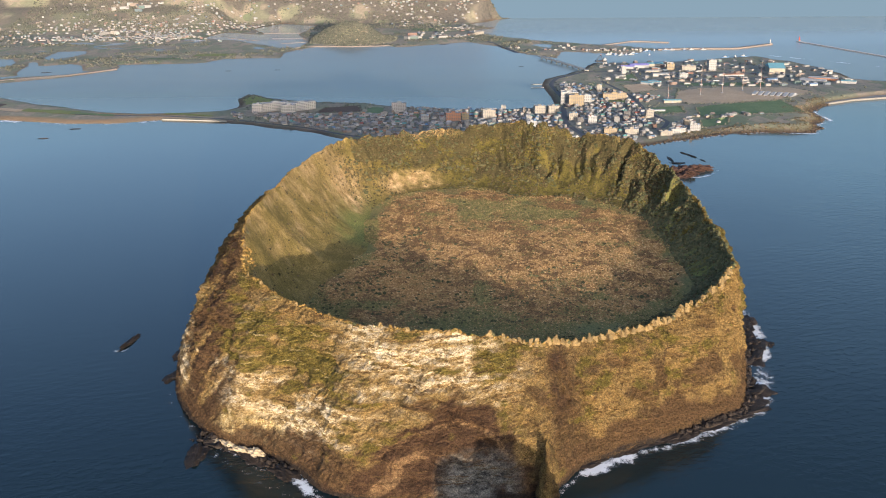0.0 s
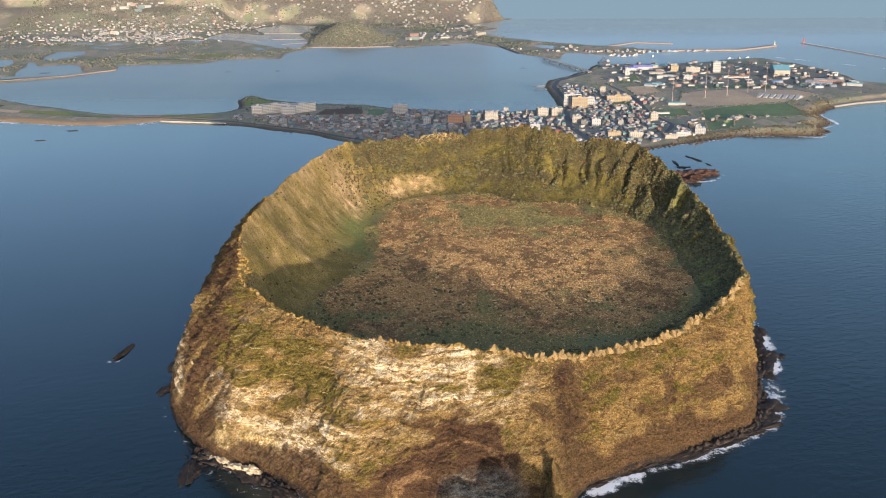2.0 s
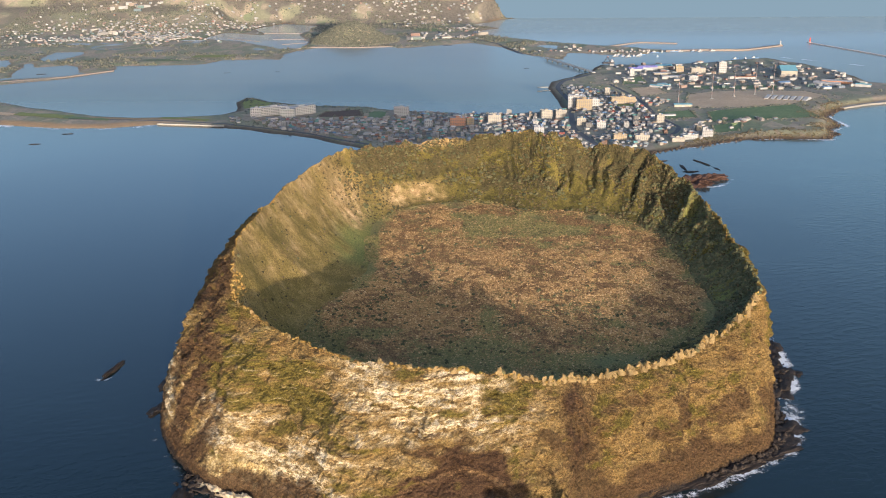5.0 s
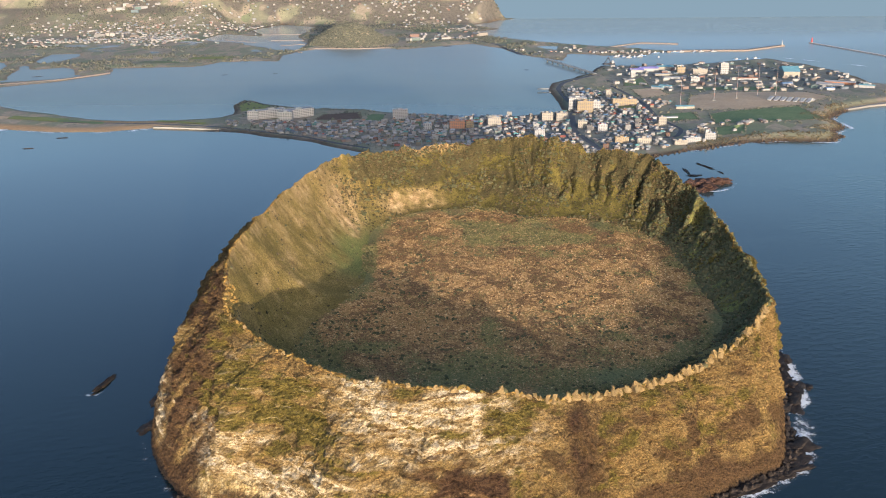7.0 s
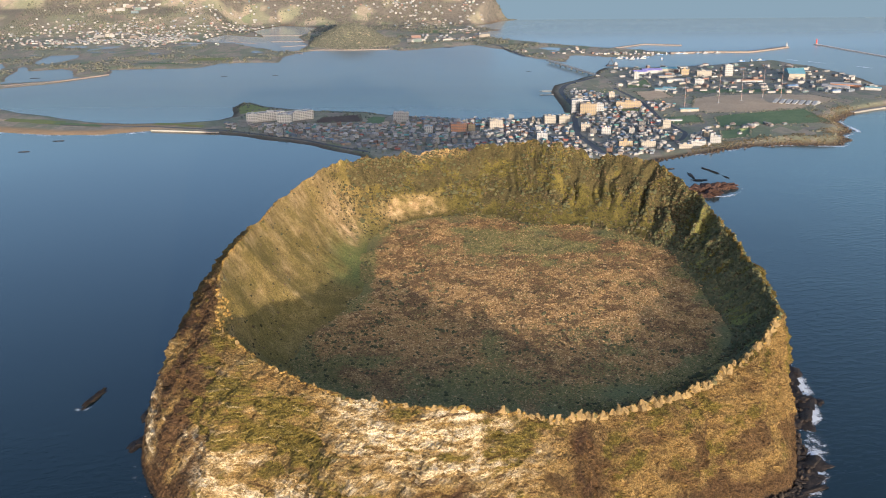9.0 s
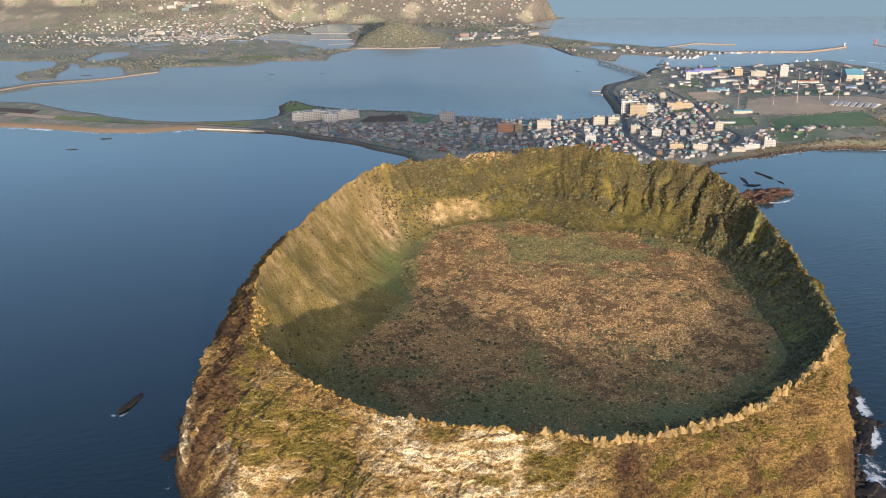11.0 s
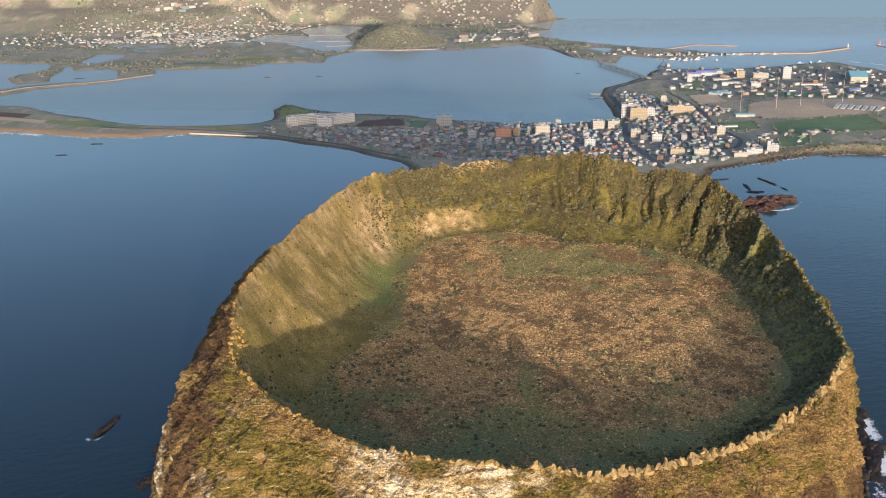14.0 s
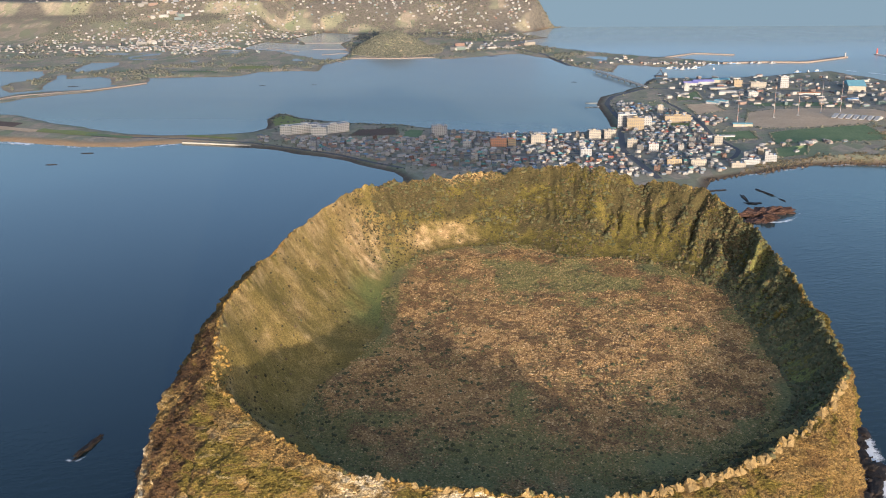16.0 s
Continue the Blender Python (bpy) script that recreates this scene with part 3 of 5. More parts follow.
SPIT_N = [(350, 3079), (280, 2984), (259, 2870), (264, 2714), (267, 2512), (199, 2472), (113, 2450), (0, 2453), (-115, 2497), (-220, 2551), (-356, 2582), (-486, 2649),
          (-543, 2709), (-567, 2709), (-571, 2615), (-541, 2508), (-569, 2467), (-659, 2429), (-770, 2424), (-891, 2451), (-988, 2520), (-1101, 2584), (-1233, 2680), (-1700, 2800)]
MAIN = [(-2900, 2500), (-1500, 2640), (-1401, 2805), (-1350, 2945), (-1275, 2990), (-1200, 3075), (-1096, 3236), (-1119, 3364), (-868, 3399), (-795, 3505), (-610, 3530), (-622, 3665), (-578, 3789),
        (-525, 3881), (-391, 3856), (-241, 3888), (-216, 3829), (-22, 3958), (68, 4015), (175, 3869), (210, 3717), (283, 3575), (365, 3490), (378, 3571), (415, 3673),
        (531, 3615), (606, 3578), (778, 3715), (760, 3760), (448, 3976), (301, 4111), (191, 4229), (123, 4352), (76, 4480), (220, 4605), (81, 4783), (228, 5040), (330, 5130), (450, 5400), (450, 5700), (-2900, 5700)]
PONDS = [[(-2000, 3533), (-1557, 3534), (-1503, 3446), (-1493, 3362), (-1544, 3255), (-1500, 3120), (-1442, 3065), (-1376, 3110), (-1425, 3296), (-1453, 3461), (-1384, 3349), (-1342, 3377),
          (-1305, 3405), (-1230, 3324), (-1195, 3221), (-1160, 3190), (-1203, 3126), (-1320, 3090), (-1407, 3032), (-1456, 2925), (-1600, 2780), (-2000, 2720)],
         [(-1452, 3550), (-1486, 3759), (-1386, 3776), (-1346, 3676), (-1374, 3581), (-1424, 3505)],
         [(-1047, 4223), (-1003, 4461), (-807, 4352), (-906, 4613), (-823, 4896), (-641, 4766), (-659, 4344), (-581, 4046), (-590, 3830), (-652, 3849), (-883, 4125)]]


def inside(poly, X, Y):
    """Signed distance to a closed outline: positive inside."""
    d, wind = np.full(X.shape, 1e9), np.zeros(X.shape, bool)
    for (x0, y0), (x1, y1) in zip(poly, poly[1:] + poly[:1]):
        ex, ey = x1 - x0, y1 - y0
        t = np.clip(((X - x0) * ex + (Y - y0) * ey) / (ex * ex + ey * ey), 0, 1)
        d = np.minimum(d, np.hypot(X - x0 - t * ex, Y - y0 - t * ey))
        if y0 != y1:
            wind ^= ((y0 > Y) != (y1 > Y)) & (X < ex * (Y - y0) / ey + x0)
    return np.where(wind, d, -d)


def land_height(X, Y):
    X, Y = np.asarray(X, float), np.asarray(Y, float)
    wob = 9 * fbm(X / 60, Y / 60, 0, 81, 4)
    spit = inside(SPIT + SPIT_N, X, Y) + wob * 0.7
    main = inside(MAIN, X, Y) + wob * 1.6
    for q in PONDS:
        main = np.minimum(main, -inside(q, X, Y) + wob)
    cape = step(560, 700, X) * step(2090, 2180, Y) * step(2900, 2600, Y)
    zs = np.clip(spit * (0.12 + 0.25 * cape), -6, 3.0 + 9 * cape)
    zs = zs + 20 * step(1950, 1640, Y) * step(0, 60, spit)
    zm = np.clip(main * 0.12, -6, 3.0)
    # Rear land is raised to fill the camera's view within the clip distance.
    rise = np.where(X < -1000, step(4350, 5140, Y), 0) * step(-1000, -1150, X) + step(4800, 5150, Y)
    zm = zm + step(0, 60, main) * (np.clip(rise, 0, 1) * step(265, 150, X) * 142 + np.clip(Y - 5140, 0, 800) * 0.3 + 3 * fbm(X / 150, Y / 150, 0, 85, 3))
    hill = np.clip(1 - np.hypot((X + 415) / 195, (Y - 4075) / 175), 0, 1)
    zm = zm + 74 * step(0, 0.95, hill) * step(-5, 40, main)
    return np.maximum(zs, zm), spit, main


def land():
    xs, ys = np.arange(-2900, 1500, 11.0), np.concatenate([np.arange(1540, 3300, 9.0), np.arange(3300, 5700, 13.0)])
    Y, X = np.meshgrid(ys, xs, indexing="ij")
    Z, spit, main = land_height(X, Y)
    near = np.maximum(spit, main)
    n1 = fbm(X / 50, Y / 50, 0, 91, 4)
    sand = step(-560, -760, X) * step(62, 26, spit) * (Y < 2420) * (spit > -20)
    sand = np.maximum(sand, step(10, 3, main) * (main > -15) * 0.6)
    shore = step(26, 6, spit) * (spit > -20) * (X > -620) * (1 - sand)
    shore = np.maximum(shore, step(12, 4, main) * 0.5 * (main > -15))
    town = step(-0.2, 0.3, n1 + 0.4) * np.maximum(step(0, 30, inside(VILLAGE, X, Y)), step(0, 30, inside(PORT, X, Y)))
    # Wood patches, also dimming the rear slope that faces the sun.
    wood_dim = step(4350, 4900, Y) * step(-0.35, 0.25, fbm(X / 110, Y / 90, 0, 95, 4) + 0.25 * step(4900, 5000, Y))
    keep = Z > -5.5
    f = grid_faces(len(ys), len(xs))
    f = f[keep.ravel()[f].any(1)]
    used = np.unique(f)
    ren = np.full(Z.size, -1)
    ren[used] = np.arange(len(used))
    P = np.stack([X, Y, Z], -1).reshape(-1, 3)[used]
    at = {k: q.ravel()[used] for k, q in (("sand", sand), ("shore", shore), ("town", town), ("wood_dim", wood_dim))}
    return P, ren[f], at


VILLAGE = [(-440, 2270), (-330, 2215), (-240, 2150), (-150, 2090), (100, 2000), (380, 2045), (500, 2110), (560, 2180), (490, 2330), (470, 2480), (560, 2620), (480, 2680), (330, 2900), (285, 2800), (285, 2500), (180, 2440), (-120, 2470), (-190, 2400), (-330, 2380), (-460, 2400)]
PORT = [(430, 2980), (480, 2870), (620, 2760), (900, 2770), (1180, 2800), (1180, 3130), (1100, 3330), (900, 3400), (480, 3320)]
v, f, a = land()
tagged(link_mesh("ground", v, f, LAND, None, True, a), "coastal land with fields and towns, raised at the rear", "land", kind="structure")

tagged(link_mesh("backdrop", [(0, 5112, -3), (3400, 5112, -3), (3400, 5112, 150), (0, 5112, 150)], [[0, 1, 2, 3]], BACKDROP), "glowing flat backdrop for the far sea", "backdrop", kind="structure")


# ---- joined scatters ----
def ico(level, squash=0.75, rough=0.25, seed=0):
    bm = bmesh.new()
    bmesh.ops.create_icosphere(bm, subdivisions=level, radius=1)
    v = np.array([q.co[:] for q in bm.verts])
    f = np.array([[q.index for q in p.verts] for p in bm.faces])
    bm.free()
    v = v * (1 + rough * fbm(v[:, 0] * 2, v[:, 1] * 2, v[:, 2] * 2, 100 + seed, 3))[:, None]
    v[:, 2] = np.maximum(v[:, 2] * squash, -0.3)
    return v, f


def tuft(seed):
    """A leaning reed tuft: a ragged crown on a narrow foot."""
    r = np.random.RandomState(seed)
    n = 4
    a = np.arange(n) / n * 2 * math.pi
    rad = 0.75 + 0.5 * r.rand(n)
    low = np.stack([0.7 * np.cos(a), 0.7 * np.sin(a), np.full(n, -0.3)], 1)
    mid = np.stack([rad * np.cos(a + 0.3), rad * np.sin(a + 0.3), 0.55 + 0.35 * r.rand(n)], 1)
    top = np.array([[0.3 * r.randn(), 0.3 * r.randn(), 1.15]])
    f = [[i, (i + 1) % n, n + i] for i in range(n)] + [[(i + 1) % n, n + (i + 1) % n, n + i] for i in range(n)] + [[n + i, n + (i + 1) % n, 2 * n] for i in range(n)]
    return np.concatenate([low, mid, top]), np.array(f)


def scatter(name, shapes, P, S, mat, label, category, parent=None, smooth=False, tall=None):
    r = np.random.RandomState(len(P))
    V, F, k = [], [], 0
    turn, pick = r.rand(len(P)) * 6.283, r.randint(len(shapes), size=len(P))
    for i, (v, f) in enumerate(shapes):
        w = pick == i
        c, s_, sc = np.cos(turn[w])[:, None], np.sin(turn[w])[:, None], S[w][:, None]
        h = (tall[w] if tall is not None else S[w])[:, None]
        x = (v[None, :, 0] * c - v[None, :, 1] * s_) * sc + P[w, 0:1]
        y = (v[None, :, 0] * s_ + v[None, :, 1] * c) * sc + P[w, 1:2]
        z = v[None, :, 2] * h + P[w, 2:3]
        n = w.sum()
        V.append(np.stack([x, y, z], -1).reshape(-1, 3))
        F.append((f[None] + (np.arange(n) * len(v))[:, None, None] + k).reshape(-1, 3))
        k += n * len(v)
    ob = link_mesh(name, np.concatenate(V), np.concatenate(F), mat, parent, smooth)
    return tagged(ob, label, category, kind="stuff")


def rugged(seed):
    """A ragged shrub of few faces."""
    v, f = ico(1, 0.85, 0.2, seed)
    r = np.random.RandomState(300 + seed)
    v = v * (0.65 + 0.7 * r.rand(len(v)))[:, None]
    v[:, 2] = np.maximum(v[:, 2] * (0.7 + 0.6 * r.rand()), -0.35)
    return v, f


RS = np.random.RandomState(5)
TUFTS = [tuft(i) for i in range(8)]
CLUMPS = [rugged(i) for i in range(9)]


def in_floor(n):
    t = RS.rand(n) * 2 * math.pi - math.pi
    r = np.sqrt(RS.rand(n)) * np.interp(t, TH, RIM_R - WALL_W * 0.93, period=2 * math.pi)
    x, y = CX + r * np.cos(t), CY + r * np.sin(t)
    return x, y, floor_z(x, y) + 1.0 * fbm(x / 25, y / 25, 0, 71, 4)


x, y, z = in_floor(118000)
green = RS.rand(len(x)) < floor_green(x, y)
knot = fbm(x / 5.5, y / 5.5, 0, 76, 3)
dim = (0.9 * fbm(x / 22, y / 22, 0, 77, 4) + 0.4 * fbm(x / 70, y / 70, 0, 78, 2) + 1.1 * knot + 0.3 * RS.randn(len(x)) + 0.25 * step(1080, 1240, y + 0.4 * (x - 50)) > 0.22) & ~green
P = np.stack([x, y, z], 1)[dim]
scatter("brown_reeds", TUFTS, P, 0.5 + 0.75 * RS.rand(len(P)) ** 2, DIM, "dark brown withered reeds on the crater floor", "reeds", tall=0.3 + 0.4 * RS.rand(len(P)))
P = np.stack([x, y, z], 1)[~green & ~dim]
scatter("reeds", TUFTS, P, 0.5 + 0.8 * RS.rand(len(P)) ** 2.2, STRAW, "dry straw-coloured reed tufts on the crater floor", "reeds", tall=0.3 + 0.55 * RS.rand(len(P)) ** 1.5)
P = np.stack([x, y, z], 1)[green]
scatter("grass_tufts", TUFTS, P, 0.5 + 0.6 * RS.rand(len(P)) ** 2.5, OLIVE, "olive green grass tufts on the crater floor", "grass", tall=0.25 + 0.35 * RS.rand(len(P)))
x, y, z = in_floor(9000)
keep = RS.rand(len(x)) < 0.08 + 0.1 * floor_green(x, y) + 0.28 * step(1030, 930, y) + 0.3 * step(0.2, 0.6, fbm(x / 35, y / 35, 0, 79, 3)) * (x < 60)
P = np.stack([x, y, z], 1)[keep]
scatter("low_shrubs", CLUMPS, P, 0.6 + 1.7 * RS.rand(len(P)) ** 3, DARKLEAF, "dark green low shrubs among the reeds", "shrubs")
t = np.degrees(np.interp(RS.rand(60), [0, 1], [0.9, 5.9]))
r = np.interp(np.radians(t), TH % (2 * math.pi), RIM_R - WALL_W, period=2 * math.pi) * (0.25 + 0.75 * RS.rand(60))
x, y = CX + r * np.cos(np.radians(t)), CY + r * np.sin(np.radians(t))
P = np.repeat(np.stack([x, y, floor_z(x, y)], 1), 7, 0) + RS.randn(420, 3) * np.array([4.5, 1.8, 0.2])
scatter("thickets", CLUMPS, P, 0.9 + 1.2 * RS.rand(len(P)), DARKLEAF, "dark thickets scattered over the reed floor", "shrubs")

# scrub on the inner walls: thick on the back and right, thin on the grassy left
def wall_scrub(name, n, lo, hi, power, shapes, gain, label, leaf, spread=((0, 1), (360, 1))):
    t, v = RS.rand(n) * 360, RS.rand(n) ** 1.1
    X, Y, Z = wall_place(np.radians(t), v)
    dens = np.interp(t, [0, 25, 50, 75, 100, 120, 135, 200, 235, 300, 330, 360], [1, 1, 1, 1, 1, 0.8, 0.08, 0.03, 0.2, 0.4, 0.8, 1])
    low = np.interp(t, [0, 35, 55, 120, 330, 360], [0.9, 0.8, 0.3, 0.25, 0.3, 0.9])
    dens = dens * np.interp(v, [0, 0.03, 0.3], [0.6, 1, 1]) * (low + (1 - low) * step(0.62, 0.36, v + 0.25 * fbm(X / 18, Y / 18, 0, 123, 3))) * (0.35 + 1.0 * step(-0.35, 0.2, fbm(X / 22, Y / 22, 0, 121, 3)))
    dens = dens * (1 - 0.95 * np.exp(-((t - 111) / 10) ** 4 - ((v - 0.72) / 0.24) ** 4))
    keep = RS.rand(n) < dens * gain * np.interp(t, *zip(*spread))
    P = np.stack([X, Y, Z - 0.3], 1)[keep]
    scatter(name, shapes, P, lo + (hi - lo) * RS.rand(len(P)) ** power, leaf, label, "scrub")


wall_scrub("scrub", 170000, 0.4, 1.7, 2.4, CLUMPS, 1.0, "dense olive scrub on the crater wall", SHRUB, ((0, 0.3), (28, 0.3), (48, 1), (125, 1), (140, 0.35), (230, 0.35), (245, 1), (318, 1), (335, 0.3), (360, 0.3)))
# Lighter leaf for the right wall, lifting its shade by colour.
LIFTED_LEAF = island_mat("lifted_leaf", [(0.0, (0.062, 0.070, 0.034)), (0.5, (0.092, 0.096, 0.048)), (1.0, (0.130, 0.118, 0.060))])
wall_scrub("thicket", 60000, 0.5, 2.2, 2.0, CLUMPS, 0.9, "green thicket, coloured lighter for the shaded crater wall", LIFTED_LEAF, ((0, 1), (28, 1), (48, 0), (318, 0), (335, 1), (360, 1)))
wall_scrub("low_trees", 14000, 1.3, 3.3, 1.6, CLUMPS, 0.55, "dark low trees on the crater wall", DARKLEAF, ((0, 1), (120, 1), (135, 0.25), (235, 0.25), (250, 1), (360, 1)))

# tooth-like pinnacles along the front crest
def spike(seed):
    r = np.random.RandomState(seed)
    bm = bmesh.new()
    bmesh.ops.create_cone(bm, cap_ends=True, segments=7, radius1=1.0, radius2=0.2, depth=1.0)
    bmesh.ops.subdivide_edges(bm, edges=[e for e in bm.edges if abs(e.verts[0].co.z - e.verts[1].co.z) > 0.5], cuts=2)
    for q in bm.verts:
        k = 0.5 + q.co.z
        q.co.x += 0.22 * r.randn() + 0.25 * k * (seed % 3 - 1)
        q.co.y += 0.22 * r.randn()
        q.co.z = k + 0.08 * r.randn()
    me = bpy.data.meshes.new("pinnacle")
    bm.to_mesh(me)
    bm.free()
    me.materials.append(TUFF)
    return me


SPIKES = [spike(i) for i in range(7)]


def tooth(deg, w, h, off=0.6, sink=2.2):
    t = radians(deg)
    r0, z0 = np.interp(t, TH, RIM_R), np.interp(t, TH, RIM_Z)
    ob = new("pinnacle", SPIKES[int(abs(deg) * 7) % 7])
    ob.parent = crater
    ob.matrix_basis = Matrix.LocRotScale((CX + (r0 + off) * math.cos(t), CY + (r0 + off) * math.sin(t), z0 - sink), Euler((0, 0, RS.rand() * 6.28)), (w, w * (0.7 + 0.5 * RS.rand()), h))


for k in range(44):
    tooth(-93 + 66 * (k + 0.3 * RS.randn()) / 44, 2.7 + 1.7 * RS.rand(), 4.4 + 3.2 * RS.rand() ** 1.3, 0.9, 2.4)
    if k % 2:
        tooth(-93 + 66 * (k + 0.5 + 0.3 * RS.randn()) / 44, 2.0 + 1.2 * RS.rand(), 3.4 + 2.0 * RS.rand(), 1.8, 2.6)
for deg, w, h in ((-141, 1.3, 5.5), (-136, 2.6, 4.2), (-126, 2.4, 3.6), (-119, 2.0, 3.4), (-113, 2.2, 3.2), (-110, 3.0, 4.6), (-107.6, 1.5, 4.8), (-105.6, 3.6, 5.2), (-102, 2.6, 3.6), (-99.5, 2.9, 4.2)):
    tooth(deg, w, h, 0.2, 1.8)

# tawny brush along the front crest
t = np.radians(RS.uniform(-150, -22, 2600))
dens = np.interp(np.degrees(t), [-150, -135, -118, -100, -92, -80, -62, -45, -22], [0.5, 0.8, 0.6, 0.7, 0.5, 0.9, 1.0, 0.5, 0.4])
t = t[RS.rand(len(t)) < dens]
o = RS.randn(len(t)) * 2.2 - 3.0
X, Y, Z = wall_place(t, np.clip(-o / 40, 0, 1))
TAWNY = island_mat("tawny_brush", [(0.0, (0.10, 0.060, 0.018)), (0.5, (0.22, 0.135, 0.036)), (0.85, (0.31, 0.20, 0.062)), (1.0, (0.14, 0.115, 0.028))])
scatter("crest_brush", CLUMPS, np.stack([X, Y, Z - 0.2], 1), 0.6 + 1.5 * RS.rand(len(t)) ** 2, TAWNY, "tawny dry brush along the crater crest", "brush")


# ---- rocks in the water ----
def rock(name, x, y, length, width, height, turn, mat, label, seed, level=4, rough=0.55):
    bm = bmesh.new()
    bmesh.ops.create_icosphere(bm, subdivisions=level, radius=1)
    v = np.array([q.co[:] for q in bm.verts])
    d = 1 + rough * fbm(v[:, 0] * 1.6, v[:, 1] * 1.6, v[:, 2] * 1.6, 140 + seed, 5, 0.6)
    for q, k in zip(bm.verts, d):
        q.co = (q.co.x * k * length / 2, q.co.y * k * width / 2, max(q.co.z * k, -0.4) * height)
    ob = part(name, bm, mat)
    ob.matrix_world = pose(x, y, 0, 0, 0, turn)
    return tagged(ob, label, "rock")


rock("sea_rock", -353, 994, 41, 5.6, 2.6, 80, BASALT, "long dark basalt rock lying alone in the sea", 1)
rock("islet", 424, 1770, 66, 56, 11, 20, REDROCK, "low reddish-brown rock islet off the shore", 2, 5, 0.6)
rock("islet", 462, 1795, 46, 26, 8, -5, REDROCK, "low reddish-brown rock islet off the shore", 3, 5, 0.6)
rock("reef", 425, 1885, 40, 6, 1.4, 88, BASALT, "long dark slab of reef just above water", 4)
rock("reef", 468, 1925, 46, 6, 1.5, 112, BASALT, "long dark reef near the village shore", 5)
rock("reef", 484, 1875, 22, 4, 1.2, 104, BASALT, "long dark reef near the village shore", 6)
rock("reef", 432, 1850, 26, 10, 1.4, 10, BASALT, "small dark reef near the islet", 7)
rock("reef", 385, 1935, 36, 8, 1.2, 20, BASALT, "small dark reef near the village shore", 8)
for x, y, a, b, h, t, k in ((-283, 905, 26, 12, 5, 80, 9), (-219, 748, 34, 14, 5, 95, 10), (-196, 764, 42, 13, 4.5, -25, 11), (-168, 742, 30, 12, 4, -35, 12), (-140, 722, 28, 14, 6, -50, 13),
                            (316, 950, 40, 18, 6, 70, 14), (330, 1030, 34, 16, 6, 85, 15), (325, 990, 46, 24, 8, 80, 16), (282, 846, 34, 20, 5, 40, 17), (292, 866, 30, 24, 6, 50, 29), (270, 824, 46, 14, 4.5, 25, 18),
                            (235, 800, 44, 12, 4, 32, 19), (196, 778, 40, 12, 4, 30, 20), (150, 755, 40, 10, 3.5, 28, 21), (115, 734, 34, 11, 4, 30, 22), (338, 1052, 30, 14, 6, 80, 23),
                            (20, 668, 60, 14, 5, 4, 24), (-40, 668, 50, 14, 6, -8, 25), (-16, 676, 34, 18, 8, 0, 26), (342, 985, 14, 8, 3, 60, 27), (-290, 960, 24, 12, 5, 85, 28)):
    rock("shore_rock", x, y, a * 1.05, b * 1.05, h * 0.42, t, BASALT, "black wave-washed basalt at the cliff foot", k, 4, 0.5)["group"] = "shore rocks"

# Unseen rocks, added below the view to throw shadow into the cove.
rock("sea_stack", 82, 548, 62, 50, 47, 15, TUFF, "tall ochre rock stack standing off the cove", 33, 5, 0.4)
rock("sea_stack", 36, 560, 76, 40, 33, -8, TUFF, "low ochre rock stack standing off the cove", 34, 5, 0.4)

# a bleached ledge of boulders in the small bay at the left corner of the cliff
PALETUFF = speckled("bleached_tuff", (0.46, 0.38, 0.26), (0.30, 0.22, 0.12), 0.3, 0.95, (0.56, 0.49, 0.36), 0.8)
for x, y, a, b, h, t, k in ((-207, 774, 20, 10, 5, -38, 51), (-194, 765, 18, 9, 5, -32, 52), (-181, 757, 19, 9, 5, -30, 53), (-168, 749, 17, 10, 7, -26, 54)):
    rock("ledge_rock", x, y, a, b, h * 0.7, t, PALETUFF, "bleached tuff boulder on the wave-cut ledge", k, 4, 0.6)["group"] = "ledge rocks"

# loose boulders along the foot of the cliff
t = np.radians(np.concatenate([RS.uniform(-62, 6, 900), RS.uniform(-134, -118, 260)]))
o = RS.rand(len(t)) ** 1.6 * np.interp(np.degrees(t), [-134, -118, -62, -45, -38, -34, -29, -24, -14, 6], [18, 10, 5, 8, 17, 6, 4, 14, 24, 10])
r = np.interp(t, TH, FOOT_R, period=2 * math.pi) + o - 2
P = np.stack([CX + r * np.cos(t), CY + r * np.sin(t), 0.2 + 1.6 * np.exp(-o / 6)], 1)
scatter("boulders", CLUMPS, P, 0.7 + 2.6 * RS.rand(len(P)) ** 3, BASALT, "dark wave-washed boulders along the cliff foot", "boulders")

# the narrow fin of rock that stands off the cliff
U, W = np.meshgrid(np.linspace(-1, 1, 50), np.linspace(-1, 1, 40), indexing="ij")
rise = 1 - np.abs(W)
crest = 47 * (1 - np.abs(U - 0.05) ** 1.5) + 2
Z = -3 + crest * rise ** 0.75
Y = 692 + 26 * U
X = 76 + 5 * U + 8.5 * np.sign(W) * (1 - rise) ** 0.8 + 2.2 * fbm(Y / 7, Z / 7, np.sign(W), 171, 4)
Z = Z + 3 * fbm(Y / 5, W, 0, 173, 3) * rise
at = dict(pale=0 * X, brown=0.4 + 0.5 * fbm(Y / 12, Z / 12, 0, 175, 3), moss=0.2 + 0 * X, wet=step(6, 2, Z), rib=1 + 0 * X, apron=0 * X, strata=0 * X, ash=0 * X, crown=0 * X)
link_mesh("rock_fin", np.stack([X, Y, Z], -1).reshape(-1, 3), grid_faces(50, 40), CLIFF, crater, True, at)["label"] = "narrow ochre fin of rock at the cliff foot"

# ---- surf round the foot ----
T, O = np.meshgrid(np.linspace(radians(-160), radians(20), 700), np.linspace(-8, 66, 40), indexing="ij")
R = np.interp(T, TH, FOOT_R, period=2 * math.pi) + O
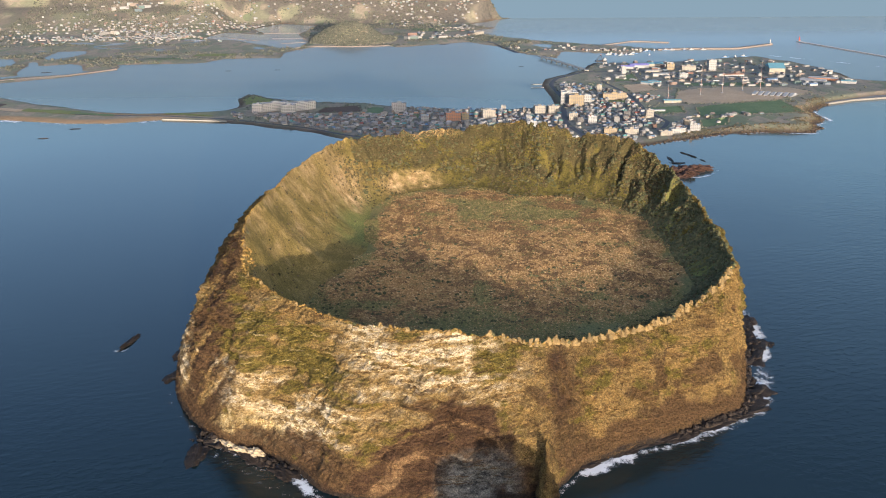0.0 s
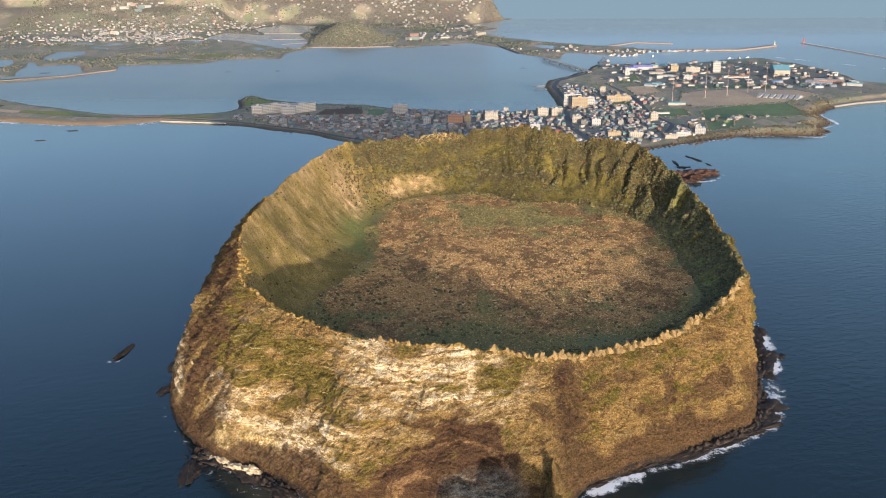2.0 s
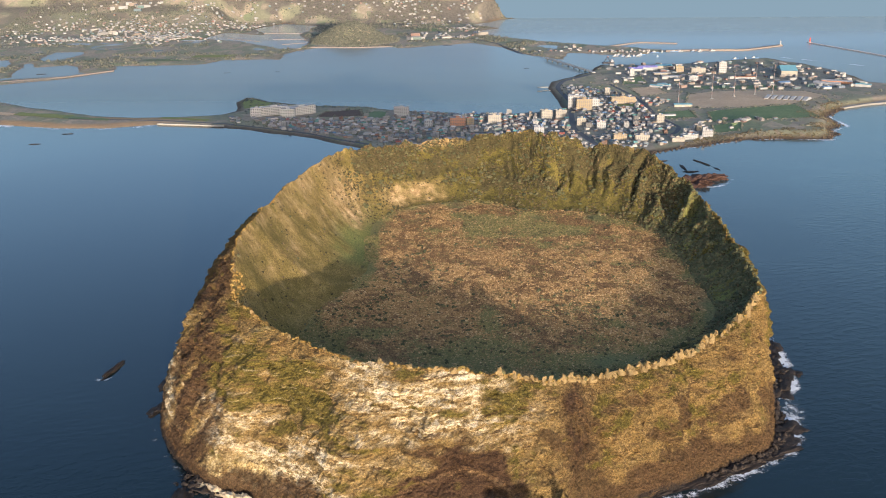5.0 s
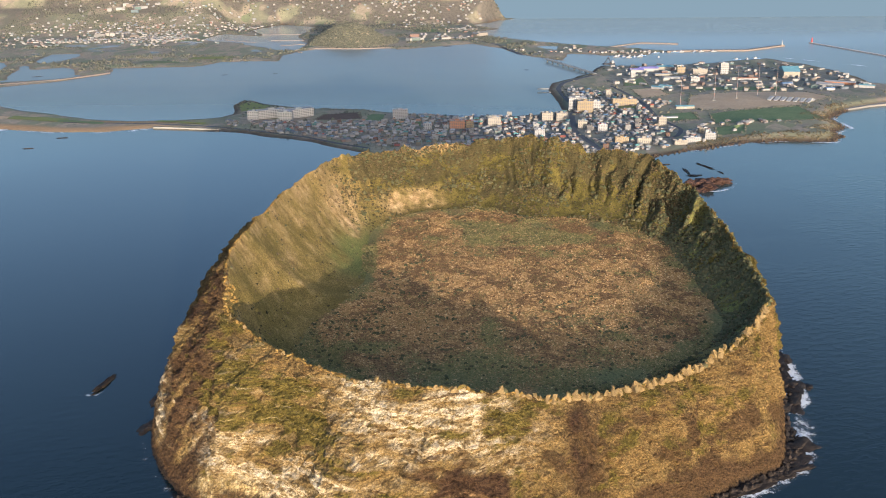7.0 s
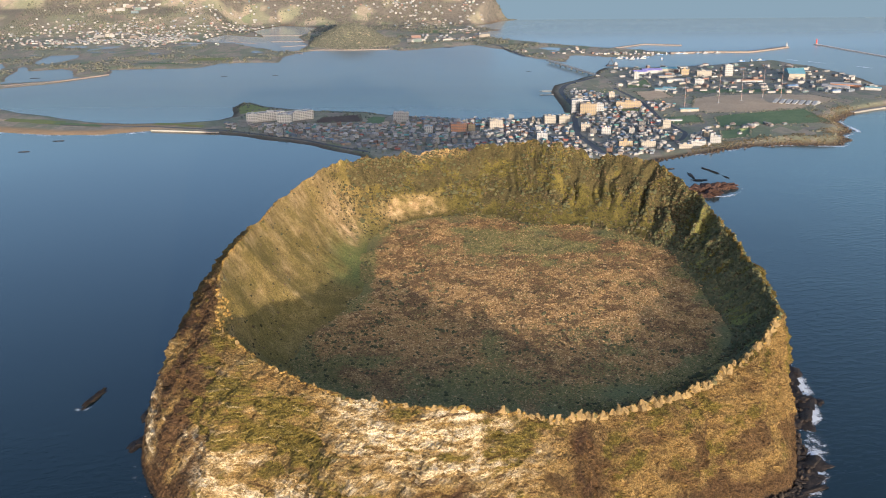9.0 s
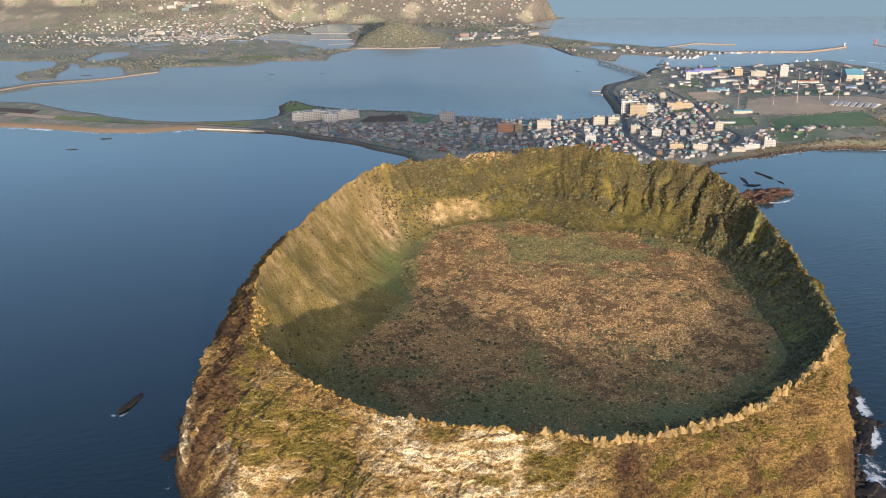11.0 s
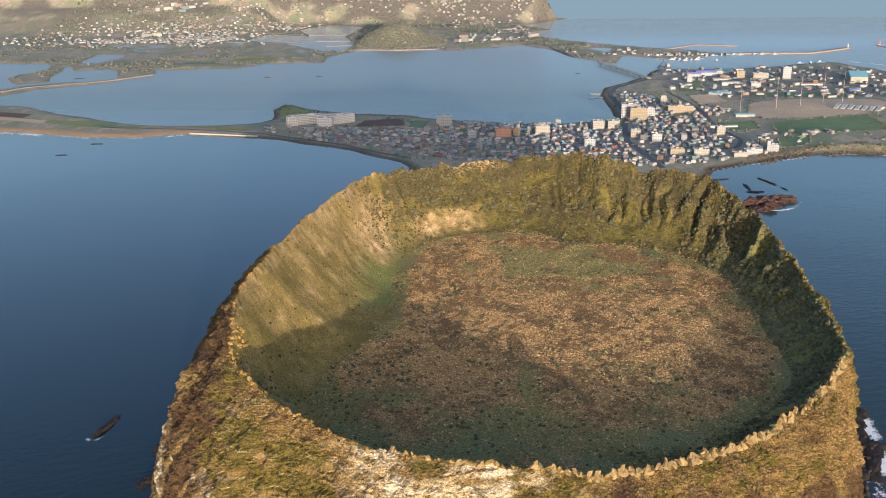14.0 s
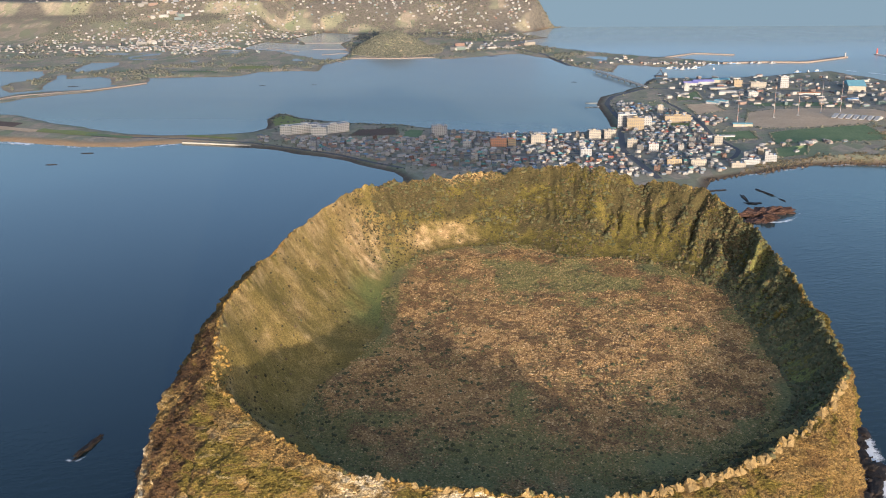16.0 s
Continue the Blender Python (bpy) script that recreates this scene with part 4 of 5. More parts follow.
X, Y = CX + R * np.cos(T), CY + R * np.sin(T)
deg = np.degrees(T)
reach = np.interp(deg, [-160, -150, -140, -128, -118, -85, -78, -55, -40, -20, 0, 20], [0.1, 0.12, 0.15, 0.55, 0.5, 0.3, 0.75, 0.7, 0.9, 0.8, 0.75, 0.2])
mid = np.interp(deg, [-160, -78, -55, -42, -34, -12, 2, 20], [4, 5, 6, 9, 13, 18, 16, 8])
flecks = np.interp(deg, [-133, -128, -116, -112], [0, 0.27, 0.27, 0]) * np.clip(1.6 - np.abs(O - 18) / 17, 0, 1)
fo = np.clip(1 - np.abs(O - mid) / (17 * reach + 2), 0, 1) ** 0.7 * np.clip(reach + 0.2, 0, 1) * (0.75 + 0.5 * fbm(X / 30, Y / 30, 0, 181, 3))
fo = np.maximum(fo, flecks)
link = link_mesh("surf", np.stack([X, Y, np.full(X.shape, 0.25)], -1).reshape(-1, 3), grid_faces(700, 40), FOAM, None, True, {"foam": fo})
tagged(link, "white surf breaking round the cliff foot", "surf", kind="stuff")


# ---- town ----
WALLPAINT = object_mat("painted_wall", [(0.0, (0.220, 0.215, 0.205)), (0.25, (0.172, 0.149, 0.117)), (0.4, (0.257, 0.253, 0.239)), (0.52, (0.130, 0.124, 0.120)), (0.70, (0.191, 0.165, 0.130)), (0.82, (0.133, 0.081, 0.059)), (0.9, (0.229, 0.220, 0.205))], 0.8)
ROOFPAINT = object_mat("painted_roof", [(0.0, (0.10, 0.21, 0.18)), (0.12, (0.28, 0.28, 0.29)), (0.32, (0.30, 0.10, 0.075)), (0.42, (0.12, 0.19, 0.28)), (0.52, (0.40, 0.39, 0.37)), (0.68, (0.12, 0.26, 0.25)), (0.76, (0.17, 0.18, 0.20)), (0.92, (0.36, 0.20, 0.125))], 0.7)
FARHOUSE = island_mat("far_house", [(0.0, (0.141, 0.135, 0.130)), (0.2, (0.236, 0.227, 0.212)), (0.4, (0.295, 0.282, 0.265)), (0.55, (0.212, 0.189, 0.160)), (0.68, (0.160, 0.092, 0.074)), (0.76, (0.100, 0.141, 0.130)), (0.86, (0.118, 0.135, 0.160)), (1.0, (0.282, 0.272, 0.253))], 0.7)
GLASS, n, l, p = material("window_glass", 0.2)
p.inputs["Base Color"].default_value = (0.12, 0.12, 0.125, 1)
p.inputs["Specular IOR Level"].default_value = 0.5


def plain(name, rgb, rough=0.8):
    return speckled(name, rgb, tuple(min(1, v * 1.12) for v in rgb), 0.08, rough, tuple(v * 0.75 for v in rgb))


CONCRETE = plain("weathered_concrete", (0.26, 0.25, 0.22))
# Concrete darkened in colour to offset low sun on the mole sides.
MOLE = plain("dimmed_concrete", (0.19, 0.155, 0.13))
ASPHALT = plain("asphalt", (0.075, 0.075, 0.078))
CREAM = plain("cream_plaster", (0.254, 0.230, 0.189))
PALERENDER = plain("pale_render", (0.410, 0.398, 0.369))
YELLOW = plain("yellow_plaster", (0.238, 0.184, 0.111))
ORANGE = plain("orange_brick", (0.32, 0.16, 0.095))
WHITE = plain("white_plaster", (0.279, 0.275, 0.267))
GREYWALL = plain("grey_plaster", (0.254, 0.254, 0.254))
TEAL = plain("teal_sheet_roof", (0.13, 0.27, 0.31), 0.6)
GREYROOF = plain("grey_roof", (0.24, 0.245, 0.25), 0.7)
REDPAINT = plain("red_paint", (0.55, 0.07, 0.04), 0.5)
WHITEPAINT = plain("white_paint", (0.330, 0.323, 0.311), 0.5)
PURPLE = plain("violet_sheet", (0.22, 0.20, 0.42), 0.6)
BLUEROOF = plain("blue_sheet_roof", (0.13, 0.21, 0.33), 0.6)


def ground_at(x, y):
    return float(land_height(np.array([x]), np.array([y]))[0][0])


def solid(name, x0, y0, z0, x1, y1, z1, mat, parent, label=""):
    bm = bmesh.new()
    box(bm, x0, y0, z0, x1, y1, z1)
    return part(name, bm, mat, parent, label)


def pane_mesh(w, h):
    bm = bmesh.new()
    box(bm, -w / 2, -0.08, -h / 2, w / 2, 0.06, h / 2)
    me = bpy.data.meshes.new("window")
    bm.to_mesh(me)
    bm.free()
    me.materials.append(GLASS)
    return me


PANES = {}


def window(parent, x, y, z, w, h, turn=0):
    key = (round(w, 1), round(h, 1))
    if key not in PANES:
        PANES[key] = pane_mesh(*key)
    ob = new("window", PANES[key])
    ob.parent = parent
    ob.matrix_basis = pose(x, y, z, 0, 0, turn)


def house(w, d, storeys, roof):
    """A small town house: walls, roof, door and windows."""
    root = new("house")
    h = 2.7 * storeys + 0.3
    bm = bmesh.new()
    box(bm, -w / 2, -d / 2, -1.5, w / 2, d / 2, h)
    if roof == "flat":
        for q in ((-w / 2, -d / 2, w / 2, -d / 2 + 0.25), (-w / 2, d / 2 - 0.25, w / 2, d / 2), (-w / 2, -d / 2 + 0.25, -w / 2 + 0.25, d / 2 - 0.25), (w / 2 - 0.25, -d / 2 + 0.25, w / 2, d / 2 - 0.25)):
            box(bm, q[0], q[1], h, q[2], q[3], h + 0.9)
        box(bm, w * 0.1, d * 0.05, h, w * 0.4, d * 0.4, h + 2.4)
    part("wall", bm, WALLPAINT, root)
    bm = bmesh.new()
    if roof == "flat":
        box(bm, -w / 2 + 0.25, -d / 2 + 0.25, h, w / 2 - 0.25, d / 2 - 0.25, h + 0.2)
    else:
        e, rise, cut = 0.6, 0.26 * d + 0.8, (0.32 * d if roof == "hip" else -0.01)
        v = [bm.verts.new(q) for q in ((-w / 2 - e, -d / 2 - e, h - 0.1), (w / 2 + e, -d / 2 - e, h - 0.1), (w / 2 + e, d / 2 + e, h - 0.1), (-w / 2 - e, d / 2 + e, h - 0.1), (-w / 2 - e + cut, 0, h + rise), (w / 2 + e - cut, 0, h + rise))]
        for q in ((3, 2, 1, 0), (0, 1, 5, 4), (2, 3, 4, 5), (1, 2, 5), (3, 0, 4)):
            bm.faces.new([v[i] for i in q])
    part("roof", bm, ROOFPAINT, root)
    cols = max(2, int(w / 3.5))
    for s_ in range(storeys):
        for c in range(cols):
            if s_ == 0 and c == 1:
                solid("door", (c + 0.5) * w / cols - w / 2 - 0.5, -d / 2 - 0.06, 0, (c + 0.5) * w / cols - w / 2 + 0.5, -d / 2 + 0.05, 2.1, GREYWALL, root)
            else:
                window(root, (c + 0.5) * w / cols - w / 2, -d / 2, 1.6 + 2.7 * s_, 1.5, 1.3)
        window(root, w / 2, 0, 1.6 + 2.7 * s_, 1.5, 1.3, 90)
    return root


def building(name, x, y, w, d, h, turn, wall, roof, label, storeys, bays, deep=2, base=None, extra=()):
    """A large block with a parapet, a roof deck and rows of windows."""
    root = tagged(new(name), label, "building")
    bm = bmesh.new()
    box(bm, -w / 2, -d / 2, -3, w / 2, d / 2, h)
    for q in ((-w / 2, -d / 2, w / 2, -d / 2 + 0.4), (-w / 2, d / 2 - 0.4, w / 2, d / 2), (-w / 2, -d / 2 + 0.4, -w / 2 + 0.4, d / 2 - 0.4), (w / 2 - 0.4, -d / 2 + 0.4, w / 2, d / 2 - 0.4)):
        box(bm, q[0], q[1], h, q[2], q[3], h + 1.1)
    for q in extra:
        box(bm, *q)
    part("wall", bm, wall, root)
    deck = solid("roof", -w / 2 + 0.4, -d / 2 + 0.4, h, w / 2 - 0.4, d / 2 - 0.4, h + 0.3, roof, root)
    solid("stair_head", -w * 0.12, -d * 0.1, h + 0.3, w * 0.12, d * 0.3, h + 3.2, wall, deck)
    solid("water_tank", w * 0.25, -d * 0.05, h + 0.3, w * 0.25 + 2.2, -d * 0.05 + 2.2, h + 2.3, BLUEROOF, deck)
    fl = h / storeys
    for s_ in range(storeys):
        for c in range(bays):
            window(root, (c + 0.5) * w / bays - w / 2, -d / 2, (s_ + 0.55) * fl, w / bays * 0.62, fl * 0.5)
        for c in range(deep):
            window(root, w / 2, (c + 0.5) * d / deep - d / 2, (s_ + 0.55) * fl, d / deep * 0.55, fl * 0.5, 90)
            window(root, -w / 2, (c + 0.5) * d / deep - d / 2, (s_ + 0.55) * fl, d / deep * 0.55, fl * 0.5, 90)
    root.matrix_world = pose(x, y, ground_at(x, y) if base is None else base, 0, 0, turn)
    return root


building("resort_block", -440, 2445, 66, 22, 19, 25, PALERENDER, GREYROOF, "long cream resort block with a grey roof", 5, 12, 4)
building("resort_block", -478, 2425, 26, 20, 19, 0, PALERENDER, GREYROOF, "short cream resort wing with a grey roof", 5, 5, 3)
building("resort_block", -375, 2450, 70, 22, 19, 35, PALERENDER, GREYROOF, "long cream resort block with a grey roof", 5, 12, 4)
building("resort_block", -400, 2412, 34, 22, 19, 0, PALERENDER, GREYROOF, "cream resort wing facing the bay", 5, 6, 4)
building("hotel", -130, 2420, 36, 16, 21, 8, GREYWALL, GREYROOF, "grey concrete hotel with a stepped roof", 6, 8, 3)
building("brick_block", 4, 2298, 34, 16, 17, 5, ORANGE, GREYROOF, "orange brick block with flat roof", 5, 8, 3)
building("brick_block", 32, 2305, 16, 14, 15, 5, YELLOW, REDPAINT, "small yellow block with red roof", 4, 4, 3)
building("hotel", 88, 2322, 30, 15, 19, 5, CREAM, GREYROOF, "cream hotel with open balconies", 6, 7, 3)
building("office_block", 212, 2378, 26, 16, 19, 10, CREAM, GREYROOF, "cream office block by the lagoon road", 5, 6, 3)
building("office_block", 246, 2388, 26, 16, 17, 10, CREAM, GREYROOF, "cream office block by the lagoon road", 5, 6, 3)
building("hotel", 315, 2492, 38, 22, 27, -4, YELLOW, GREYROOF, "tall yellow hotel with many balconies", 8, 8, 4)
building("hotel", 300, 2525, 42, 24, 30, -4, WHITE, GREYROOF, "tall white hotel behind the yellow one", 8, 8, 4)
building("office_block", 345, 2530, 24, 16, 20, -4, WHITE, GREYROOF, "white office block with flat roof", 5, 5, 3)
building("school", 425, 2585, 62, 16, 15, 6, YELLOW, GREYROOF, "long buff school block beside a green pitch", 4, 14, 3)
building("guesthouse", 537, 2160, 22, 14, 13, -12, WHITE, GREYROOF, "white seaside guesthouse with a tower", 4, 5, 3, None, ((-11, -7, 13, -5, 0, 21),))
building("guesthouse", 492, 2135, 34, 15, 9, 14, WHITE, GREYROOF, "low white seaside guesthouse", 3, 8, 3)
building("guesthouse", 462, 2110, 28, 13, 8, 10, CREAM, GREYROOF, "low cream seaside guesthouse", 3, 7, 3)
building("guesthouse", 322, 2250, 20, 14, 16, 5, WHITE, REDPAINT, "white guesthouse with a red roof", 5, 4, 3)
building("guesthouse", 284, 2290, 20, 16, 17, -6, CREAM, TEAL, "cream guesthouse with a teal roof", 5, 4, 3)
building("guesthouse", 345, 2130, 28, 14, 11, 2, YELLOW, GREYROOF, "buff guesthouse row near the crater", 4, 6, 3)
building("guesthouse", 390, 2125, 30, 14, 11, 6, CREAM, GREYROOF, "cream guesthouse row near the crater", 4, 7, 3)
building("guesthouse", 180, 2200, 22, 16, 15, 4, GREYWALL, GREYROOF, "plain grey concrete guesthouse in the village", 5, 4, 3)
building("guesthouse", -62, 2290, 18, 14, 13, 0, WHITE, TEAL, "white guesthouse with green roof", 4, 4, 3)
building("guesthouse", 466, 2320, 18, 14, 18, 8, CREAM, GREYROOF, "cream tower house by the main street", 5, 4, 3)
building("guesthouse", 402, 2700, 14, 12, 20, 0, CREAM, REDPAINT, "slim cream block with a red roof", 6, 3, 3)
building("ice_plant", 815, 3130, 24, 20, 32, 6, WHITE, GREYROOF, "tall white harbour ice plant", 6, 4, 3)
building("harbour_office", 740, 3120, 44, 18, 16, 4, CREAM, GREYROOF, "cream harbour office with flat roof", 4, 9, 3)
building("harbour_office", 690, 3150, 24, 16, 18, 4, YELLOW, TEAL, "buff harbour office with teal roof", 4, 5, 3)
building("harbour_office", 690, 2965, 26, 16, 13, 4, WHITE, GREYROOF, "white harbour warehouse office", 3, 5, 3)
building("harbour_office", 530, 3070, 14, 12, 20, 4, WHITE, GREYROOF, "narrow white harbour block", 6, 3, 3)


def shed(name, x, y, w, d, h, turn, wall, roof, label):
    root = tagged(new(name), label, "shed")
    solid("wall", -w / 2, -d / 2, -2, w / 2, d / 2, h, wall, root)
    bm = bmesh.new()
    v = [bm.verts.new(q) for q in ((-w / 2 - 1, -d / 2 - 1, h), (w / 2 + 1, -d / 2 - 1, h), (w / 2 + 1, d / 2 + 1, h), (-w / 2 - 1, d / 2 + 1, h), (-w / 2 - 1, 0, h + d * 0.14), (w / 2 + 1, 0, h + d * 0.14))]
    for q in ((3, 2, 1, 0), (0, 1, 5, 4), (2, 3, 4, 5), (1, 2, 5), (3, 0, 4)):
        bm.faces.new([v[i] for i in q])
    part("roof", bm, roof, root)
    solid("shutter_door", -3, -d / 2 - 0.1, 0, 3, -d / 2 + 0.1, min(4.5, h * 0.7), GREYWALL, root)
    root.matrix_world = pose(x, y, ground_at(x, y), 0, 0, turn)
    return root


shed("hangar", 1000, 3085, 46, 84, 16, -8, CREAM, TEAL, "large cream harbour shed with teal roof")
shed("warehouse", 1040, 2860, 70, 26, 7, -28, GREYWALL, GREYROOF, "long low grey warehouse")
shed("warehouse", 1085, 2905, 80, 22, 7, -28, ORANGE, GREYROOF, "long low red-walled warehouse")
shed("warehouse", 600, 3200, 60, 30, 9, 5, GREYWALL, PURPLE, "harbour shed with violet roof")
shed("warehouse", 560, 3175, 40, 26, 8, 5, GREYWALL, PURPLE, "harbour shed with violet roof")
shed("warehouse", 660, 3240, 50, 24, 8, 5, CREAM, TEAL, "harbour shed with teal roof")
shed("warehouse", 585, 2860, 34, 16, 6, -38, GREYWALL, TEAL, "farm shed with pale teal roof")
shed("warehouse", 560, 2840, 34, 16, 6, -38, GREYWALL, TEAL, "farm shed with pale teal roof")
shed("warehouse", 565, 2530, 44, 16, 6, 0, CREAM, TEAL, "cream transmitter building below a mast")
shed("warehouse", 620, 3090, 44, 16, 6, 8, CREAM, GREYROOF, "low cream harbour shed")
shed("warehouse", 640, 3030, 60, 14, 5, 6, GREYWALL, GREYROOF, "low grey harbour shed")
shed("warehouse", 850, 3000, 60, 14, 5, 4, WHITE, ORANGE, "low white shed with rusty roof")
shed("warehouse", 930, 2890, 30, 16, 6, 10, GREYWALL, BLUEROOF, "small shed with blue roof")
shed("warehouse", 1010, 2780, 24, 14, 6, 10, WHITE, BLUEROOF, "small white shed with blue roof")
shed("warehouse", 1130, 2830, 40, 16, 7, -30, WHITE, TEAL, "white ferry shed with teal roof")
shed("warehouse", 490, 2400, 60, 8, 4, 4, WHITE, GREYROOF, "long low white stable row")


# transmitter masts in red and white bands
RUSTRED = plain("faded_red_paint", (0.34, 0.19, 0.15), 0.7)


def mast(height):
    root = tagged(new("radio_mast"), "slender lattice radio mast banded red and white", "mast", group="radio masts")
    n = 8
    for i in range(n):
        z0, z1 = height * i / n, height * (i + 1) / n
        bm = bmesh.new()
        r0, r1 = 0.62 - 0.3 * i / n, 0.62 - 0.3 * (i + 1) / n
        bmesh.ops.create_cone(bm, cap_ends=True, segments=4, radius1=r0, radius2=r1, depth=z1 - z0, matrix=Matrix.Translation((0, 0, (z0 + z1) / 2)))
        part("section", bm, RUSTRED if i % 2 else WHITE, root)
    solid("base_block", -3, -3, -2, 3, 3, 1.0, CONCRETE, root)
    return root


first = mast(76)
for k, (x, y) in enumerate(((559, 2553), (655, 2604), (716, 2621), (780, 2657), (832, 2675))):
    m = pose(x, y, ground_at(x, y), 0, 0, 12 * k)
    if k:
        copy_thing(first, m)
    else:
        first.matrix_basis = m

# ---- roads, fields, sea walls ----
def ribbon(name, pts, width, mat, label, category, lift=0.35, thick=0.0, base=None):
    """A strip laid along a line on the ground; with thickness it is a wall or a mole."""
    P = [np.array(q, float) for q in pts]
    fine = []
    for a, b in zip(P, P[1:]):
        n = max(2, int(np.hypot(*(b - a)) / 12))
        fine += [a + (b - a) * i / n for i in range(n)]
    fine.append(P[-1])
    Q = np.array(fine)
    for _ in range(3):
        Q[1:-1] = 0.25 * Q[:-2] + 0.5 * Q[1:-1] + 0.25 * Q[2:]
    D = np.gradient(Q, axis=0)
    N = np.stack([-D[:, 1], D[:, 0]], 1) / np.hypot(D[:, 0], D[:, 1])[:, None]
    z = land_height(Q[:, 0], Q[:, 1])[0] + lift if base is None else np.full(len(Q), float(base))
    A, B = Q + N * width / 2, Q - N * width / 2
    if base is None:
        z = np.maximum(z, np.maximum(land_height(A[:, 0], A[:, 1])[0], land_height(B[:, 0], B[:, 1])[0]) + lift)
    n = len(Q)
    top = np.concatenate([np.column_stack([A, z]), np.column_stack([B, z])])
    low = top - np.array([0, 0, thick or 0.6])
    V = np.concatenate([top, low])
    F = []
    for i in range(n - 1):
        F += [[i, n + i, n + i + 1, i + 1], [2 * n + i, 2 * n + i + 1, i + 1 + 0, i], [n + i, 3 * n + i, 3 * n + i + 1, n + i + 1]]
        F[-2] = [i, i + 1, 2 * n + i + 1, 2 * n + i]
    F += [[0, 2 * n, 3 * n, n], [n - 1, 2 * n - 1, 4 * n - 1, 3 * n - 1]]
    ob = link_mesh(name, V, F, mat)
    return tagged(ob, label, category, kind="structure")


def field(pts, mat, label, lift=0.5):
    c = np.mean(np.array(pts, float), 0)
    rim = []
    for (x0, y0), (x1, y1) in zip(pts, pts[1:] + pts[:1]):
        rim += [(x0 + (x1 - x0) * i / 5, y0 + (y1 - y0) * i / 5) for i in range(5)]
    rim = np.array(rim) + 2.5 * RS.randn(len(rim), 2)
    rows = np.concatenate([c + (rim - c) * k for k in (1, 0.75, 0.5, 0.25)])
    z = land_height(rows[:, 0], rows[:, 1])[0] + lift
    V = np.vstack([np.column_stack([rows, z]), [[*c, ground_at(*c) + lift]]])
    n = len(rim)
    F = grid_faces(4, n, True).tolist() + [[3 * n + i, 3 * n + (i + 1) % n, 4 * n] for i in range(n)]
    tagged(link_mesh("field", V, F, mat, None, True), label, "field", kind="structure")


DRYFIELD = speckled("dry_field", (0.46, 0.34, 0.22), (0.39, 0.28, 0.175), 0.02, 0.95)
CROP = speckled("green_crop", (0.11, 0.155, 0.072), (0.145, 0.185, 0.09), 0.03, 0.95)
PLOUGH = speckled("ploughed_soil", (0.095, 0.065, 0.050), (0.12, 0.085, 0.060), 0.03, 0.95)
LAWN = speckled("lawn", (0.17, 0.195, 0.065), (0.20, 0.205, 0.075), 0.05, 0.95)
field([(577, 2552), (617, 2701), (767, 2747), (934, 2732), (961, 2633), (833, 2510), (691, 2463), (599, 2491)], DRYFIELD, "wide dry tan field below the masts")
field([(700, 2455), (833, 2500), (838, 2330), (703, 2306), (588, 2324), (604, 2440)], CROP, "green crop field on the headland")
field([(577, 2280), (646, 2293), (624, 2209), (560, 2190)], CROP, "green field behind the seaside guesthouse")
field([(485, 2442), (569, 2476), (568, 2385), (496, 2359)], CROP, "green field beside the main street")
field([(484, 2830), (560, 2849), (571, 2743), (489, 2676)], DRYFIELD, "bare tan field beside the road")
field([(489, 2965), (556, 3061), (548, 2917), (476, 2895)], CROP, "green field near the harbour")
field([(650, 2850), (900, 2870), (900, 2790), (660, 2790)], CROP, "dull green field behind the masts")
field([(400, 2560), (460, 2572), (465, 2535), (398, 2522)], LAWN, "green school pitch")
field([(-320, 2473), (-235, 2505), (-222, 2416), (-331, 2403)], PLOUGH, "dark ploughed field near the resort")
field([(-205, 2480), (-170, 2470), (-165, 2370), (-215, 2390)], CROP, "narrow green field above the village")
field([(-532, 2530), (-556, 2640), (-529, 2660), (-474, 2609), (-468, 2545)], LAWN, "oval green lawn on the lagoon point")
field([(-150, 2370), (-80, 2380), (-80, 2330), (-150, 2330)], CROP, "green plot among houses")
for x, y, w, d, m, lab in ((-120, 4500, 120, 100, CROP, "green field behind the hill"), (-1000, 3480, 140, 50, CROP, "green field by the lagoon"), (-850, 3600, 160, 60, LAWN, "grassy field by the lagoon"), (-200, 4700, 100, 90, DRYFIELD, "bare field inland")):
    field([(x - w / 2, y - d / 2), (x + w / 2, y - d / 2 + 10), (x + w / 2 - 15, y + d / 2), (x - w / 2 + 8, y + d / 2)], m, lab, 1.0)

ribbon("road", [(-1500, 2590), (-1100, 2470), (-900, 2390), (-700, 2370), (-533, 2325), (-428, 2268), (-322, 2206), (-245, 2136), (-180, 2090)], 9, ASPHALT, "grey coast road along the spit", "road")
ribbon("road", [(300, 2010), (262, 2250), (278, 2450), (300, 2540), (290, 2700), (285, 2850), (310, 2960), (380, 3060), (425, 3125)], 13, ASPHALT, "grey lagoon road towards the bridge", "road")
ribbon("road", [(440, 2900), (470, 2700), (478, 2560), (474, 2400), (500, 2260), (470, 2180), (300, 2160)], 10, ASPHALT, "grey main street of the village", "road")
ribbon("road", [(-200, 2210), (0, 2200), (262, 2240)], 7, ASPHALT, "narrow village street", "road")
ribbon("road", [(430, 3110), (600, 3110), (900, 3060), (1120, 2990)], 10, ASPHALT, "grey harbour road", "road")
ribbon("road", [(305, 3474), (240, 3640), (160, 3960), (60, 4150), (-60, 4300), (-100, 4800)], 10, ASPHALT, "grey road on the far shore", "road")
ribbon("seawall", [(-691, 2332), (-610, 2316), (-530, 2301)], 3, CONCRETE, "long pale sea wall along the beach", "sea wall", base=3.6, thick=6)
